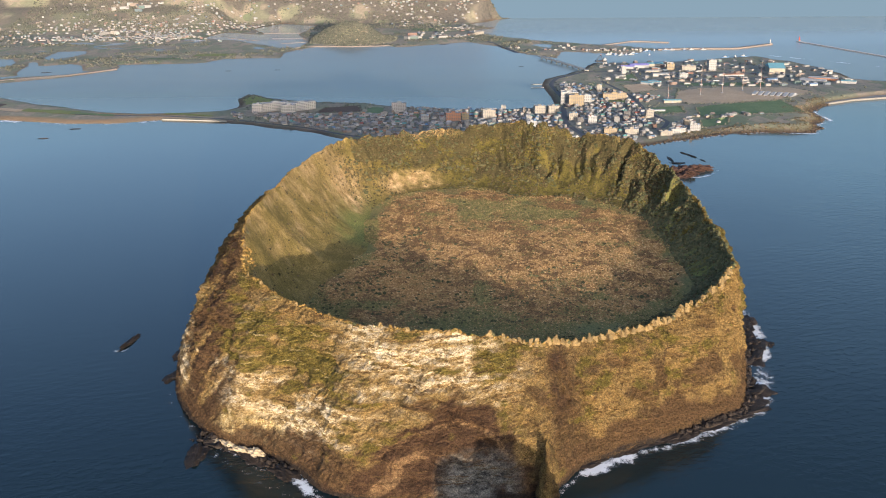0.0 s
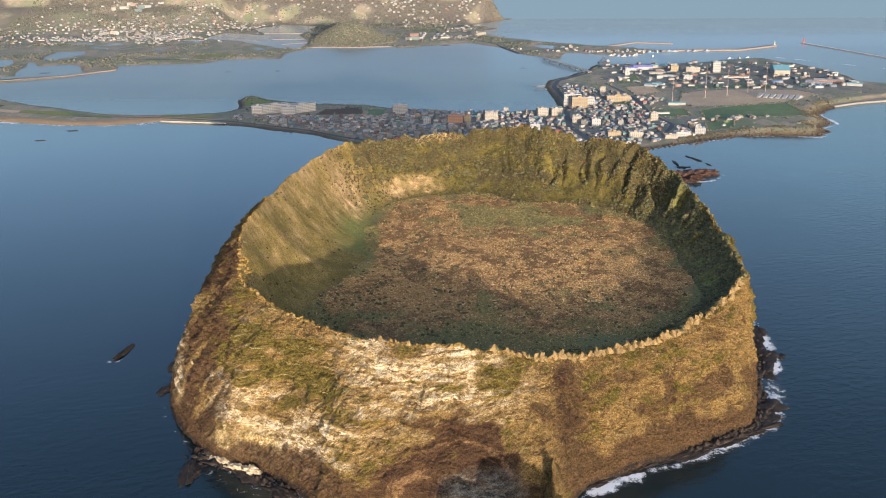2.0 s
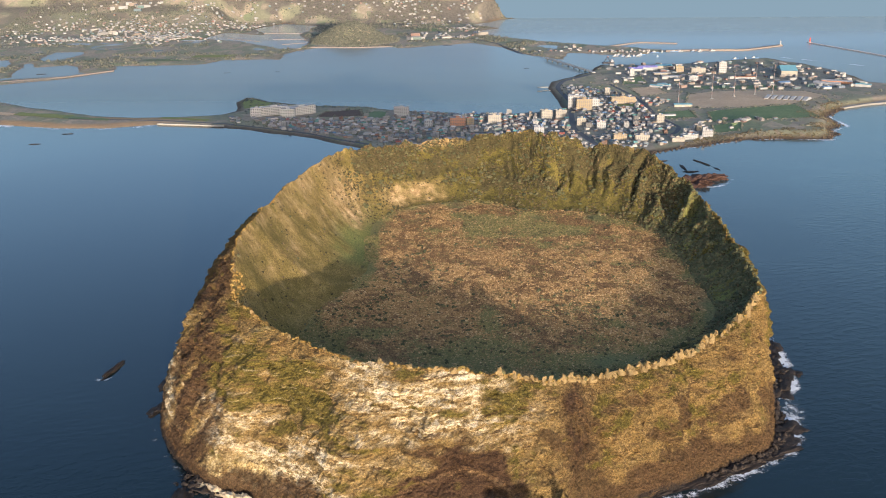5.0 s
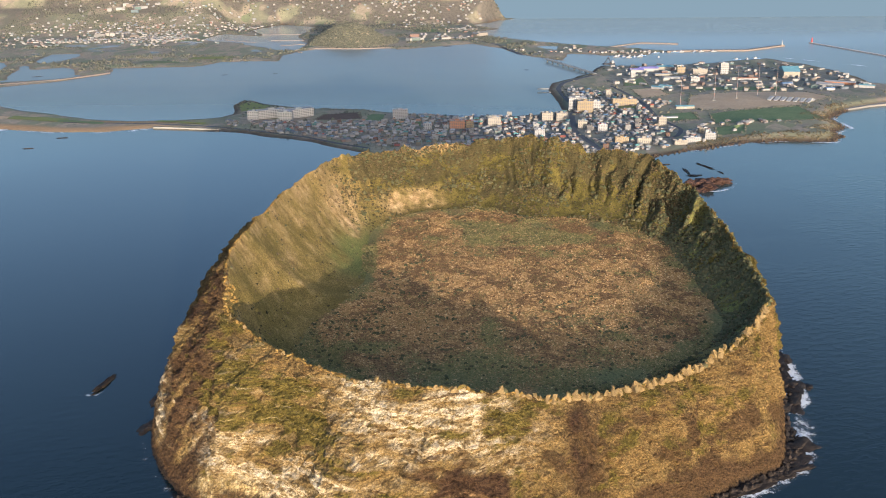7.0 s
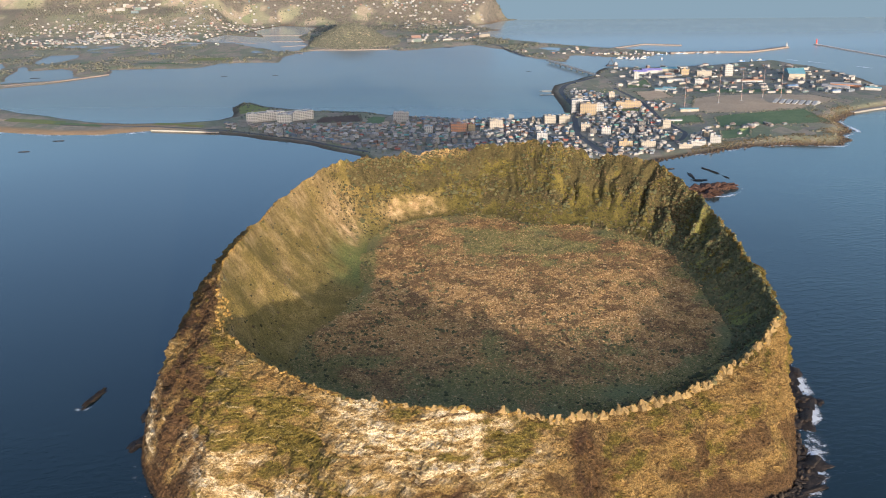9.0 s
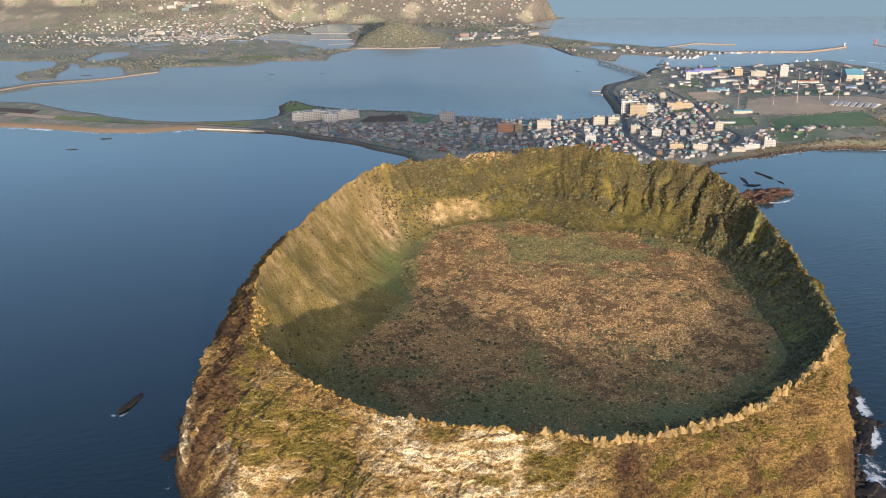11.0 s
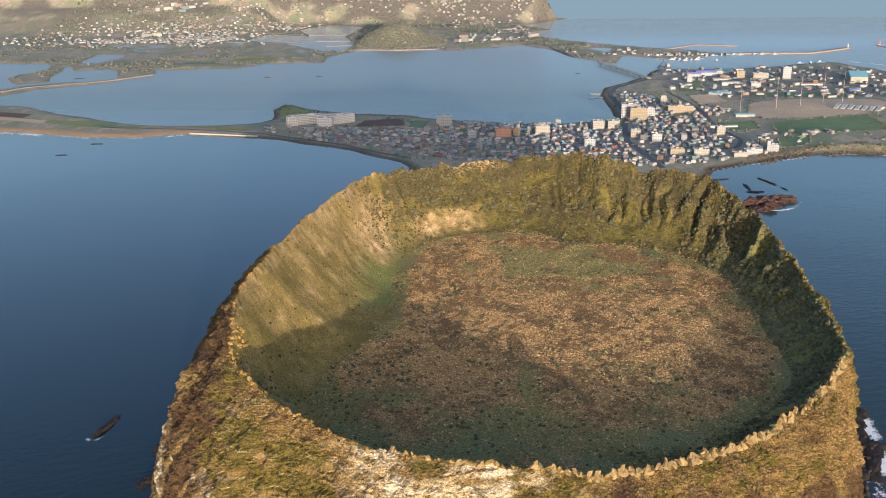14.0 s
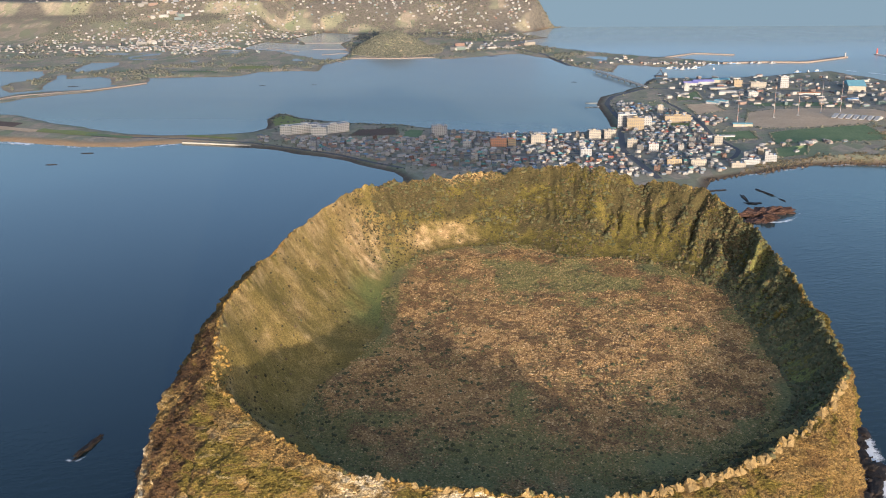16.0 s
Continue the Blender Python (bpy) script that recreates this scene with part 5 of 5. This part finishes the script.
ribbon("causeway", [(-1520, 2720), (-1440, 2860), (-1382, 2985), (-1300, 3036), (-1200, 3098), (-1096, 3245)], 12, MOLE, "pale causeway across the tidal flat", "causeway", base=4, thick=6)
ribbon("causeway", [(-600, 3830), (-520, 3880), (-390, 3865), (-240, 3890)], 7, MOLE, "narrow earth dyke below the wooded hill", "dyke", base=3, thick=6)
ribbon("breakwater", [(760, 3700), (902, 3725), (1047, 3716), (1226, 3859)], 16, MOLE, "long pale harbour breakwater", "breakwater", base=5, thick=9)
ribbon("breakwater", [(560, 3840), (718, 3990), (853, 3940)], 10, MOLE, "short pale harbour mole", "breakwater", base=4, thick=8)
# Concrete lightened in colour, since this mole's sides catch little sun.
ribbon("breakwater", [(1361, 3953), (1415, 3755), (1498, 3459), (1560, 3200)], 15, plain("lifted_concrete", (0.46, 0.40, 0.35)), "outer pale harbour breakwater", "breakwater", base=3, thick=7)
ribbon("jetty", [(940, 2508), (1027, 2566), (1144, 2606), (1300, 2640)], 30, plain("rubble_stone", (0.19, 0.178, 0.16)), "broad rubble stone jetty", "jetty", base=4.5, thick=8)
ribbon("jetty", [(225, 2800), (262, 2810)], 4, CONCRETE, "small dark landing in the lagoon", "jetty", base=1.5, thick=3)
ribbon("jetty", [(230, 2870), (262, 2870)], 4, CONCRETE, "small dark landing in the lagoon", "jetty", base=1.5, thick=3)

# bridge over the lagoon's mouth
bridge = tagged(new("bridge"), "long low concrete road bridge on piers", "bridge")
a, b = Vector((305, 3474, 9)), Vector((424, 3118, 7))
way = (b - a).normalized()
side = Vector((-way.y, way.x, 0)) * 6
bm = bmesh.new()
vs = [bm.verts.new(a + side * i + Vector((0, 0, j))) for i, j in ((1, 0), (-1, 0), (-1, -2), (1, -2))] + [bm.verts.new(b + side * i + Vector((0, 0, j))) for i, j in ((1, 0), (-1, 0), (-1, -2), (1, -2))]
for q in ((0, 1, 2, 3), (7, 6, 5, 4), (0, 4, 5, 1), (1, 5, 6, 2), (2, 6, 7, 3), (3, 7, 4, 0)):
    bm.faces.new([vs[i] for i in q])
deck = part("deck", bm, CONCRETE, bridge)
for k in range(9):
    c = a + (b - a) * (k + 0.5) / 9
    bm = bmesh.new()
    bmesh.ops.create_cone(bm, cap_ends=True, segments=10, radius1=2.4, radius2=1.8, depth=11, matrix=Matrix.Translation((c.x, c.y, 1)))
    part("pier", bm, CONCRETE, bridge)
for i in (1, -1):
    bm = bmesh.new()
    m = Matrix.LocRotScale((a + b) / 2 + side * i + Vector((0, 0, 0.7)), way.to_track_quat("Y", "Z"), (0.3, (b - a).length, 1.3))
    bmesh.ops.create_cube(bm, size=1, matrix=m)
    part("railing", bm, WHITEPAINT, deck)


def lighthouse(x, y, h, mat, label, base):
    root = tagged(new("lighthouse"), label, "lighthouse")
    for name, r0, r1, z0, z1, m in (("plinth", 5, 4.6, 0, 2, CONCRETE), ("tower", 2.6, 1.8, 2, h, mat), ("gallery", 2.8, 2.8, h, h + 0.6, mat), ("lantern", 1.3, 1.3, h + 0.6, h + 3, GLASS), ("cap", 1.7, 0.1, h + 3, h + 4.4, mat)):
        bm = bmesh.new()
        bmesh.ops.create_cone(bm, cap_ends=True, segments=14, radius1=r0, radius2=r1, depth=z1 - z0, matrix=Matrix.Translation((0, 0, (z0 + z1) / 2)))
        part(name, bm, m, root)
    root.matrix_world = pose(x, y, base)


lighthouse(1222, 3856, 12, WHITEPAINT, "white lighthouse on the end of the breakwater", 5)
lighthouse(1363, 3946, 16, REDPAINT, "red lighthouse on the outer breakwater", 3)


def boat(length, hull):
    root = tagged(new("boat"), "white fishing boat moored in the harbour", "boat", group="harbour boats")
    bm = bmesh.new()
    w = length * 0.15
    rows = []
    for u, k in ((-0.5, 0.75), (-0.2, 1), (0.15, 0.95), (0.35, 0.6), (0.5, 0.06)):
        z = 1.8 + 1.2 * max(0, u) * 2
        rows.append([bm.verts.new((u * length, s_ * w * k * q, zz)) for s_, q, zz in ((-1, 0.6, -0.6), (-1, 1, z), (1, 1, z), (1, 0.6, -0.6))])
    for a, b in zip(rows, rows[1:]):
        for i in range(4):
            bm.faces.new((a[i], b[i], b[(i + 1) % 4], a[(i + 1) % 4]))
    bm.faces.new(rows[0])
    bm.faces.new(rows[-1][::-1])
    part("hull", bm, hull, root)
    cabin = solid("cabin", -length * 0.3, -w * 0.7, 1.6, length * 0.05, w * 0.7, 4.6, WHITEPAINT, root)
    solid("wheelhouse", -length * 0.15, -w * 0.5, 4.6, length * 0.03, w * 0.5, 6.6, WHITEPAINT, cabin)
    bm = bmesh.new()
    bmesh.ops.create_cone(bm, segments=6, radius1=0.18, radius2=0.1, depth=6, matrix=Matrix.Translation((-length * 0.1, 0, 9.4)))
    part("mast", bm, GREYWALL, root)
    return root


boats = [boat(22, WHITEPAINT), boat(30, BLUEROOF)]
spots = [(560, 3570), (585, 3560), (600, 3548), (622, 3560), (640, 3566), (655, 3600), (690, 3655), (715, 3668), (745, 3685), (790, 3690), (812, 3694), (860, 3700), (885, 3702), (700, 3540), (930, 3704), (575, 3590), (610, 3585), (950, 3470), (985, 3480), (1020, 3492)]
for k, (x, y) in enumerate(spots):
    m = pose(x, y, 0, 0, 0, (12, 70, 20, 85, 5)[k % 5] + RS.randint(-8, 8))
    if k < 2:
        boats[k].matrix_basis = m
    else:
        copy_thing(boats[k % 2], m)

# ---- village houses ----
KINDS = [house(8.5, 7, 1, "hip"), house(9, 7.5, 2, "hip"), house(8.5, 7.5, 2, "flat"), house(11, 8.5, 3, "flat"), house(10, 6.5, 1, "gable"), house(12, 9.5, 4, "flat"), house(9, 7, 2, "gable"), house(12, 7.5, 1, "hip")]
LABELS = ["single-storey village house with a hipped painted roof", "two-storey village house with a hipped painted roof", "two-storey flat-roofed village house", "three-storey flat-roofed town block",
          "single-storey gabled village house", "four-storey flat-roofed town block", "two-storey gabled village house", "low wide village house with a hipped roof"]
for ob, lab in zip(KINDS, LABELS):
    tagged(ob, lab, "house", group="village houses")
taken = [(o.matrix_world.translation.x, o.matrix_world.translation.y, 24) for o in scene.objects if o.type == "EMPTY" and o.parent is None and o.get("category") in ("building", "shed")]
clear = [[(-320, 2473), (-235, 2505), (-222, 2416), (-331, 2403)], [(-205, 2480), (-170, 2470), (-165, 2370), (-215, 2390)], [(400, 2560), (460, 2572), (465, 2535), (398, 2522)], [(485, 2442), (569, 2476), (568, 2385), (496, 2359)], [(577, 2280), (646, 2293), (624, 2209), (560, 2190)]]


def plots(poly, n, gap):
    """House plots in an outline, kept apart from each other and off the fields and streets."""
    P = np.array(poly)
    out = []
    c = RS.rand(n * 9, 2) * (P.max(0) - P.min(0)) + P.min(0)
    ok = (inside(poly, c[:, 0], c[:, 1]) > 4) & (land_height(c[:, 0], c[:, 1])[0] > 1.5)
    for q in clear:
        ok &= inside(q, c[:, 0], c[:, 1]) < 4
    for x0, y0, x1, y1 in ((300, 2010, 262, 2250), (262, 2250, 278, 2450), (278, 2450, 290, 2700), (290, 2700, 310, 2960), (470, 2700, 478, 2560), (478, 2560, 474, 2400), (474, 2400, 500, 2260), (500, 2260, 470, 2180), (470, 2180, 300, 2160), (-200, 2210, 0, 2200), (0, 2200, 262, 2240), (-428, 2268, -180, 2090)):
        t = np.clip(((c[:, 0] - x0) * (x1 - x0) + (c[:, 1] - y0) * (y1 - y0)) / ((x1 - x0) ** 2 + (y1 - y0) ** 2), 0, 1)
        ok &= np.hypot(c[:, 0] - x0 - t * (x1 - x0), c[:, 1] - y0 - t * (y1 - y0)) > 10
    for x, y in c[ok]:
        if all((x - a) ** 2 + (y - b) ** 2 > r * r for a, b, r in taken):
            taken.append((x, y, gap))
            out.append((x, y))
            if len(out) == n:
                break
    return out


count = [0] * 8
spots = plots(VILLAGE, 1050, 10.4)
spots.sort(key=lambda q: q[1])
rest = []
for i, (x, y) in enumerate(spots):
    k = int(RS.choice(8, p=[0.20, 0.15, 0.17, 0.08, 0.15, 0.03, 0.12, 0.10]))
    if i % 10 > 2 or y < 2060:
        rest.append((x, y))
        continue
    m = pose(x, y, ground_at(x, y), 0, 0, RS.choice([0, 8, -12, 20, 90, 98, 180, 12]) + RS.randint(-6, 6))
    if count[k]:
        copy_thing(KINDS[k], m)
    else:
        KINDS[k].matrix_basis = m
    count[k] += 1


def far_houses(name, P, label, low=3.0, high=7.0, wide=(7, 12)):
    """Many small houses joined: a box and a hipped roof each."""
    V, F, k = [], [], 0
    for x, y, z in P:
        w, d, h, t = RS.uniform(*wide), RS.uniform(7, 10), RS.uniform(low, high), RS.rand() * 0.6 + (1.57 if RS.rand() < 0.4 else 0)
        c, s_ = math.cos(t), math.sin(t)
        q = [(-w / 2, -d / 2), (w / 2, -d / 2), (w / 2, d / 2), (-w / 2, d / 2)]
        pts = [(a, b, -2) for a, b in q] + [(a, b, h) for a, b in q] + [(a * 1.08, b * 1.1, h) for a, b in q]
        pts += [(-w * 0.3, 0, h + 0.25 * d), (w * 0.3, 0, h + 0.25 * d)] if RS.rand() < 0.65 else [(-w * 0.5, -d * 0.05, h + 0.5), (w * 0.5, -d * 0.05, h + 0.5)]
        V += [(x + a * c - b * s_, y + a * s_ + b * c, z + e) for a, b, e in pts]
        F += [[k + i for i in f] for f in ((0, 1, 5, 4), (1, 2, 6, 5), (2, 3, 7, 6), (3, 0, 4, 7), (8, 9, 13, 12), (10, 11, 12, 13), (9, 10, 13), (11, 8, 12))]
        k += 14
    tagged(link_mesh(name, V, F, FARHOUSE), label, "houses", kind="stuff")


far_houses("village_houses", [(x, y, ground_at(x, y)) for x, y in rest], "crowded small village houses with coloured roofs", 2.6, 6.0, (6, 11))
spots = plots(PORT, 170, 17)
far_houses("harbour_houses", [(x, y, ground_at(x, y)) for x, y in spots], "low harbour houses and sheds", 3, 8, (9, 24))


def patches(blobs):
    out = []
    for x, y, rx, ry, n in blobs:
        q = RS.randn(n, 2) * 0.5 * np.array([rx, ry]) + np.array([x, y])
        z, sp, mn = land_height(q[:, 0], q[:, 1])
        w = (mn > 14) & (z > 1.5)
        out.append(np.column_stack([q, z])[w])
    return np.concatenate(out)


P = patches([(-1480, 4150, 260, 130, 230), (-1150, 4250, 220, 160, 260), (-1350, 4520, 300, 150, 180), (-1000, 4700, 220, 160, 110), (-1700, 4500, 260, 200, 90), (-1450, 4900, 420, 120, 90), (-1900, 4200, 200, 200, 70),
             (-600, 5100, 400, 90, 60), (-150, 4900, 200, 150, 60), (-40, 4250, 120, 160, 60), (40, 4560, 60, 140, 40), (60, 5000, 80, 120, 40), (330, 3800, 120, 90, 60), (560, 3690, 140, 40, 40), (-250, 5000, 160, 60, 30), (-1750, 5100, 500, 120, 80), (-1300, 5000, 700, 130, 150), (-500, 5020, 400, 90, 60), (-850, 4250, 60, 200, 30), (-1250, 4050, 300, 60, 60)])
far_houses("far_town", P, "pale houses of the far inland town", 2.6, 6, (7, 13))
far_houses("far_blocks", patches([(-1500, 4780, 200, 40, 9), (-1650, 4900, 120, 40, 6), (-1250, 4950, 160, 30, 8), (-120, 4150, 100, 120, 8), (100, 4330, 50, 80, 8), (-1500, 4330, 200, 60, 8)]), "larger pale blocks of the far town", 9, 14, (20, 44))

# ---- trees on the land ----
q = RS.rand(7000, 2) * 2 - 1
q = q[np.hypot(q[:, 0], q[:, 1]) < 1] * np.array([190, 170]) + np.array([-415, 4075])
z, sp, mn = land_height(q[:, 0], q[:, 1])
w = (mn > 0) & (z > 3.5)
P = np.column_stack([q, z])[w]
scatter("hill_woods", CLUMPS, P, 3 + 2.5 * RS.rand(len(P)), TREE, "dense dark pine woods on a round hill", "woods")
q = np.column_stack([RS.uniform(-2000, 400, 36000), RS.uniform(2950, 5150, 36000)])
z, sp, mn = land_height(q[:, 0], q[:, 1])
w = (mn > 12) & (z > 1.5) & (fbm(q[:, 0] / 130, q[:, 1] / 90, 0, 201, 4) > np.where(q[:, 1] > 4450, -0.25, 0.12))
P = np.column_stack([q, z])[w]
scatter("far_woods", CLUMPS, P, 2.4 + 3.4 * RS.rand(len(P)) ** 2, TREE, "dark hedges and groves across the far land", "woods")
q = np.column_stack([RS.uniform(-600, 1150, 5000), RS.uniform(2040, 3300, 5000)])
z, sp, mn = land_height(q[:, 0], q[:, 1])
ok = (sp > 14) & (fbm(q[:, 0] / 50, q[:, 1] / 50, 0, 205, 4) > 0.2)
for f_ in clear + [[(577, 2552), (617, 2701), (767, 2747), (934, 2732), (961, 2633), (833, 2510), (691, 2463), (599, 2491)], [(700, 2455), (833, 2500), (838, 2330), (703, 2306), (588, 2324), (604, 2440)], [(484, 2830), (560, 2849), (571, 2743), (489, 2676)]]:
    ok &= inside(f_, q[:, 0], q[:, 1]) < 6
ok &= np.array([all((x - a) ** 2 + (y - b) ** 2 > (0.62 * r) ** 2 for a, b, r in taken) for x, y in q])
P = np.column_stack([q, z])[ok]
scatter("village_trees", CLUMPS, P, 2.2 + 2.4 * RS.rand(len(P)) ** 2, TREE, "small dark trees and hedges among the houses", "trees")
q = np.concatenate([np.column_stack([RS.uniform(-560, -470, 120), RS.uniform(2640, 2720, 120)]), np.column_stack([RS.uniform(-585, -540, 90), RS.uniform(2500, 2680, 90)]), np.column_stack([RS.uniform(-340, -200, 120), RS.uniform(2530, 2580, 120)])])
z, sp, mn = land_height(q[:, 0], q[:, 1])
P = np.column_stack([q, z])[(sp > 3) & (sp < 30)]
scatter("point_trees", CLUMPS, P, 1.4 + 1.8 * RS.rand(len(P)), TREE, "dark trees along the lagoon point", "trees", smooth=True)

# ---- headland farms, hedgerows, shore foam ----
P = [(RS.normal(650, 45), RS.normal(2300, 14)) for _ in range(26)] + [(RS.normal(560, 25), RS.normal(2240, 30)) for _ in range(8)] + [(RS.normal(-505, 30), RS.normal(2375, 12)) for _ in range(12)]
far_houses("headland_houses", [(x, y, ground_at(x, y)) for x, y in P], "scattered farmhouses with low roofs", 2.6, 5, (7, 13))
for k in range(7):
    shed("greenhouse", 800 + 14 * k, 2600 - 6 * k, 8, 44, 2.6, -38, GREYWALL, GREYROOF, "long low grey greenhouse on the headland")["group"] = "greenhouses"
BORDERS = [[(577, 2552), (617, 2701), (767, 2747), (934, 2732), (961, 2633), (833, 2510), (691, 2463), (599, 2491)], [(700, 2455), (833, 2500), (838, 2330), (703, 2306), (588, 2324), (604, 2440)],
           [(577, 2280), (646, 2293), (624, 2209), (560, 2190)], [(485, 2442), (569, 2476), (568, 2385), (496, 2359)], [(484, 2830), (560, 2849), (571, 2743), (489, 2676)],
           [(489, 2965), (556, 3061), (548, 2917), (476, 2895)], [(-320, 2473), (-235, 2505), (-222, 2416), (-331, 2403)]]
Q = []
for poly in BORDERS:
    for (x0, y0), (x1, y1) in zip(poly, poly[1:] + poly[:1]):
        n = int(math.hypot(x1 - x0, y1 - y0) / 3.2)
        t = np.linspace(0, 1, n)[RS.rand(n) < 0.75]
        Q.append(np.column_stack([x0 + (x1 - x0) * t, y0 + (y1 - y0) * t]) + 1.5 * RS.randn(len(t), 2))
Q = np.concatenate(Q)
P = np.column_stack([Q, land_height(Q[:, 0], Q[:, 1])[0]])
scatter("hedgerows", CLUMPS, P, 1.3 + 1.6 * RS.rand(len(P)), TREE, "dark hedgerows round the fields", "hedges")


def shore_foam(line, reach, strength, label):
    """A lace of foam along a stretch of coast."""
    Q = []
    for a, b in zip(line, line[1:]):
        n = max(2, int(math.dist(a, b) / 8))
        Q += [(a[0] + (b[0] - a[0]) * i / n, a[1] + (b[1] - a[1]) * i / n) for i in range(n)]
    Q = np.array(Q + [line[-1]])
    Q[1:-1] = 0.25 * Q[:-2] + 0.5 * Q[1:-1] + 0.25 * Q[2:]
    D = np.gradient(Q, axis=0)
    N = np.stack([D[:, 1], -D[:, 0]], 1) / np.hypot(D[:, 0], D[:, 1])[:, None]
    o = np.linspace(-12, reach, 9)
    V = Q[:, None] + N[:, None] * o[None, :, None]
    fo = np.tile(np.clip(1.2 - np.abs(o - reach * 0.25) / (reach * 0.8), 0, 1) * strength, (len(Q), 1)) * (0.6 + 0.6 * fbm(V[..., 0] / 40, V[..., 1] / 40, 0, 211, 3))
    tagged(link_mesh("surf", np.concatenate([V, np.full((*V.shape[:2], 1), 0.3)], -1).reshape(-1, 3), grid_faces(len(Q), 9), FOAM, None, True, {"foam": fo}), label, "surf", kind="stuff")


q = np.column_stack([RS.uniform(380, 960, 26000), RS.uniform(2000, 2560, 26000)])
z, sp, mn = land_height(q[:, 0], q[:, 1])
w = (sp > -7) & (sp < 9 + 5 * fbm(q[:, 0] / 30, q[:, 1] / 30, 0, 221, 3)) & (RS.rand(len(q)) < 0.75)
P = np.column_stack([q, np.maximum(z, -0.3)])[w]
scatter("shore_boulders", CLUMPS, P, 0.8 + 2.6 * RS.rand(len(P)) ** 3, speckled("brown_basalt", (0.050, 0.038, 0.030), (0.095, 0.068, 0.046), 0.2, 0.9), "dark brown boulders along the headland shore", "boulders")
w = (sp > 8) & (sp < 46 + 25 * fbm(q[:, 0] / 40, q[:, 1] / 40, 0, 223, 3)) & (q[:, 0] > 470) & (RS.rand(len(q)) < 0.9)
P = np.column_stack([q, z])[w]
scatter("coast_turf", CLUMPS, P, 0.7 + 1.5 * RS.rand(len(P)) ** 2, island_mat("coarse_turf", [(0.0, (0.060, 0.052, 0.027)), (0.5, (0.095, 0.074, 0.040)), (1.0, (0.135, 0.100, 0.056))]), "coarse brown turf along the headland", "turf")
shore_foam([(470, 2055), (604, 2128), (682, 2146), (789, 2130), (832, 2191), (828, 2231), (878, 2279), (878, 2390), (925, 2469)], 11, 0.62, "thin white surf along the headland")
shore_foam([(-1400, 2380), (-1084, 2338), (-903, 2290), (-796, 2288), (-696, 2326)], 22, 0.55, "thin surf along the sandy beach")
for x, y, w, d, m, lab in ((-1000, 2440, 150, 40, LAWN, "dry grass strip on the spit"), (-1250, 2560, 180, 50, PLOUGH, "brown plot on the spit"), (-880, 2395, 120, 26, CROP, "green strip on the spit"), (-1150, 2480, 140, 34, DRYFIELD, "bare sandy plot on the spit"), (-640, 2385, 120, 22, LAWN, "grass verge on the spit")):
    field([(x - w / 2, y + w * 0.16 - d / 2), (x + w / 2, y - w * 0.16 - d / 2), (x + w / 2, y - w * 0.16 + d / 2), (x - w / 2, y + w * 0.16 + d / 2)], m, lab, 0.5 + 0.0015 * (x + 1300))

shore_foam([(1098, 3541), (1250, 3370), (1389, 3199)], 7, 0.9, "pale wake lying on the harbour approach")

for k, line in enumerate(([(-827, 4415), (-645, 4412)], [(-746, 4178), (-609, 4177)], [(-940, 4221), (-787, 4099)], [(-677, 3985), (-588, 4041)], [(-640, 3890), (-590, 3800), (-560, 3760)])):
    ribbon("dyke", line, 5, MOLE, "low earth dyke dividing the salt pond", "dyke", base=1.6, thick=4)
for x, y, a, b, t, k in ((-862, 2227, 26, 5, 5, 41), (-893, 2118, 24, 4, 10, 42), (-1560, 3094, 34, 5, 0, 43), (-1300, 3182, 30, 5, 15, 44), (-718, 3193, 20, 4, 20, 45), (-560, 3210, 16, 4, 0, 46), (-30, 3930, 40, 8, 5, 47), (226, 3260, 16, 5, 0, 48)):
    rock("reef", x, y, a, b, 1.1, t, BASALT, "low dark rock bar in shallow water", k, 3)

shore_foam([(-362, 974), (-358, 970), (-353, 972), (-350, 980)], 5, 0.7, "thin surf at the lone rock")
shore_foam([(398, 1752), (425, 1738), (455, 1742), (478, 1768), (490, 1790)], 8, 0.6, "thin surf round the islet")

# crane barge moored by the bridge
DARKSTEEL = plain("dark_steel", (0.055, 0.050, 0.050), 0.6)
barge = tagged(new("crane_barge"), "dark steel crane barge moored beside the bridge", "barge")
solid("hull", -19, -8, -0.6, 19, 8, 3, DARKSTEEL, barge)
cabin = solid("deckhouse", 8, -5, 3, 17, 5, 9, GREYWALL, barge)
solid("wheelhouse", 10, -3.5, 9, 15, 3.5, 12, GREYWALL, cabin)
for y in (-4, 4):
    for x0, z0, x1, z1 in ((-14, 3, -2, 22), (6, 3, -2, 22)):
        bm = bmesh.new()
        d = Vector((x1 - x0, 0, z1 - z0))
        bmesh.ops.create_cone(bm, cap_ends=True, segments=6, radius1=0.7, radius2=0.5, depth=d.length, matrix=Matrix.Translation(((x0 + x1) / 2, y, (z0 + z1) / 2)) @ d.to_track_quat("Z", "Y").to_matrix().to_4x4())
        part("crane_leg", bm, DARKSTEEL, barge)
solid("crane_head", -3, -5, 21, -1, 5, 23, RUSTRED, barge)
barge.matrix_world = pose(507, 3388, 0, 0, 0, 8)
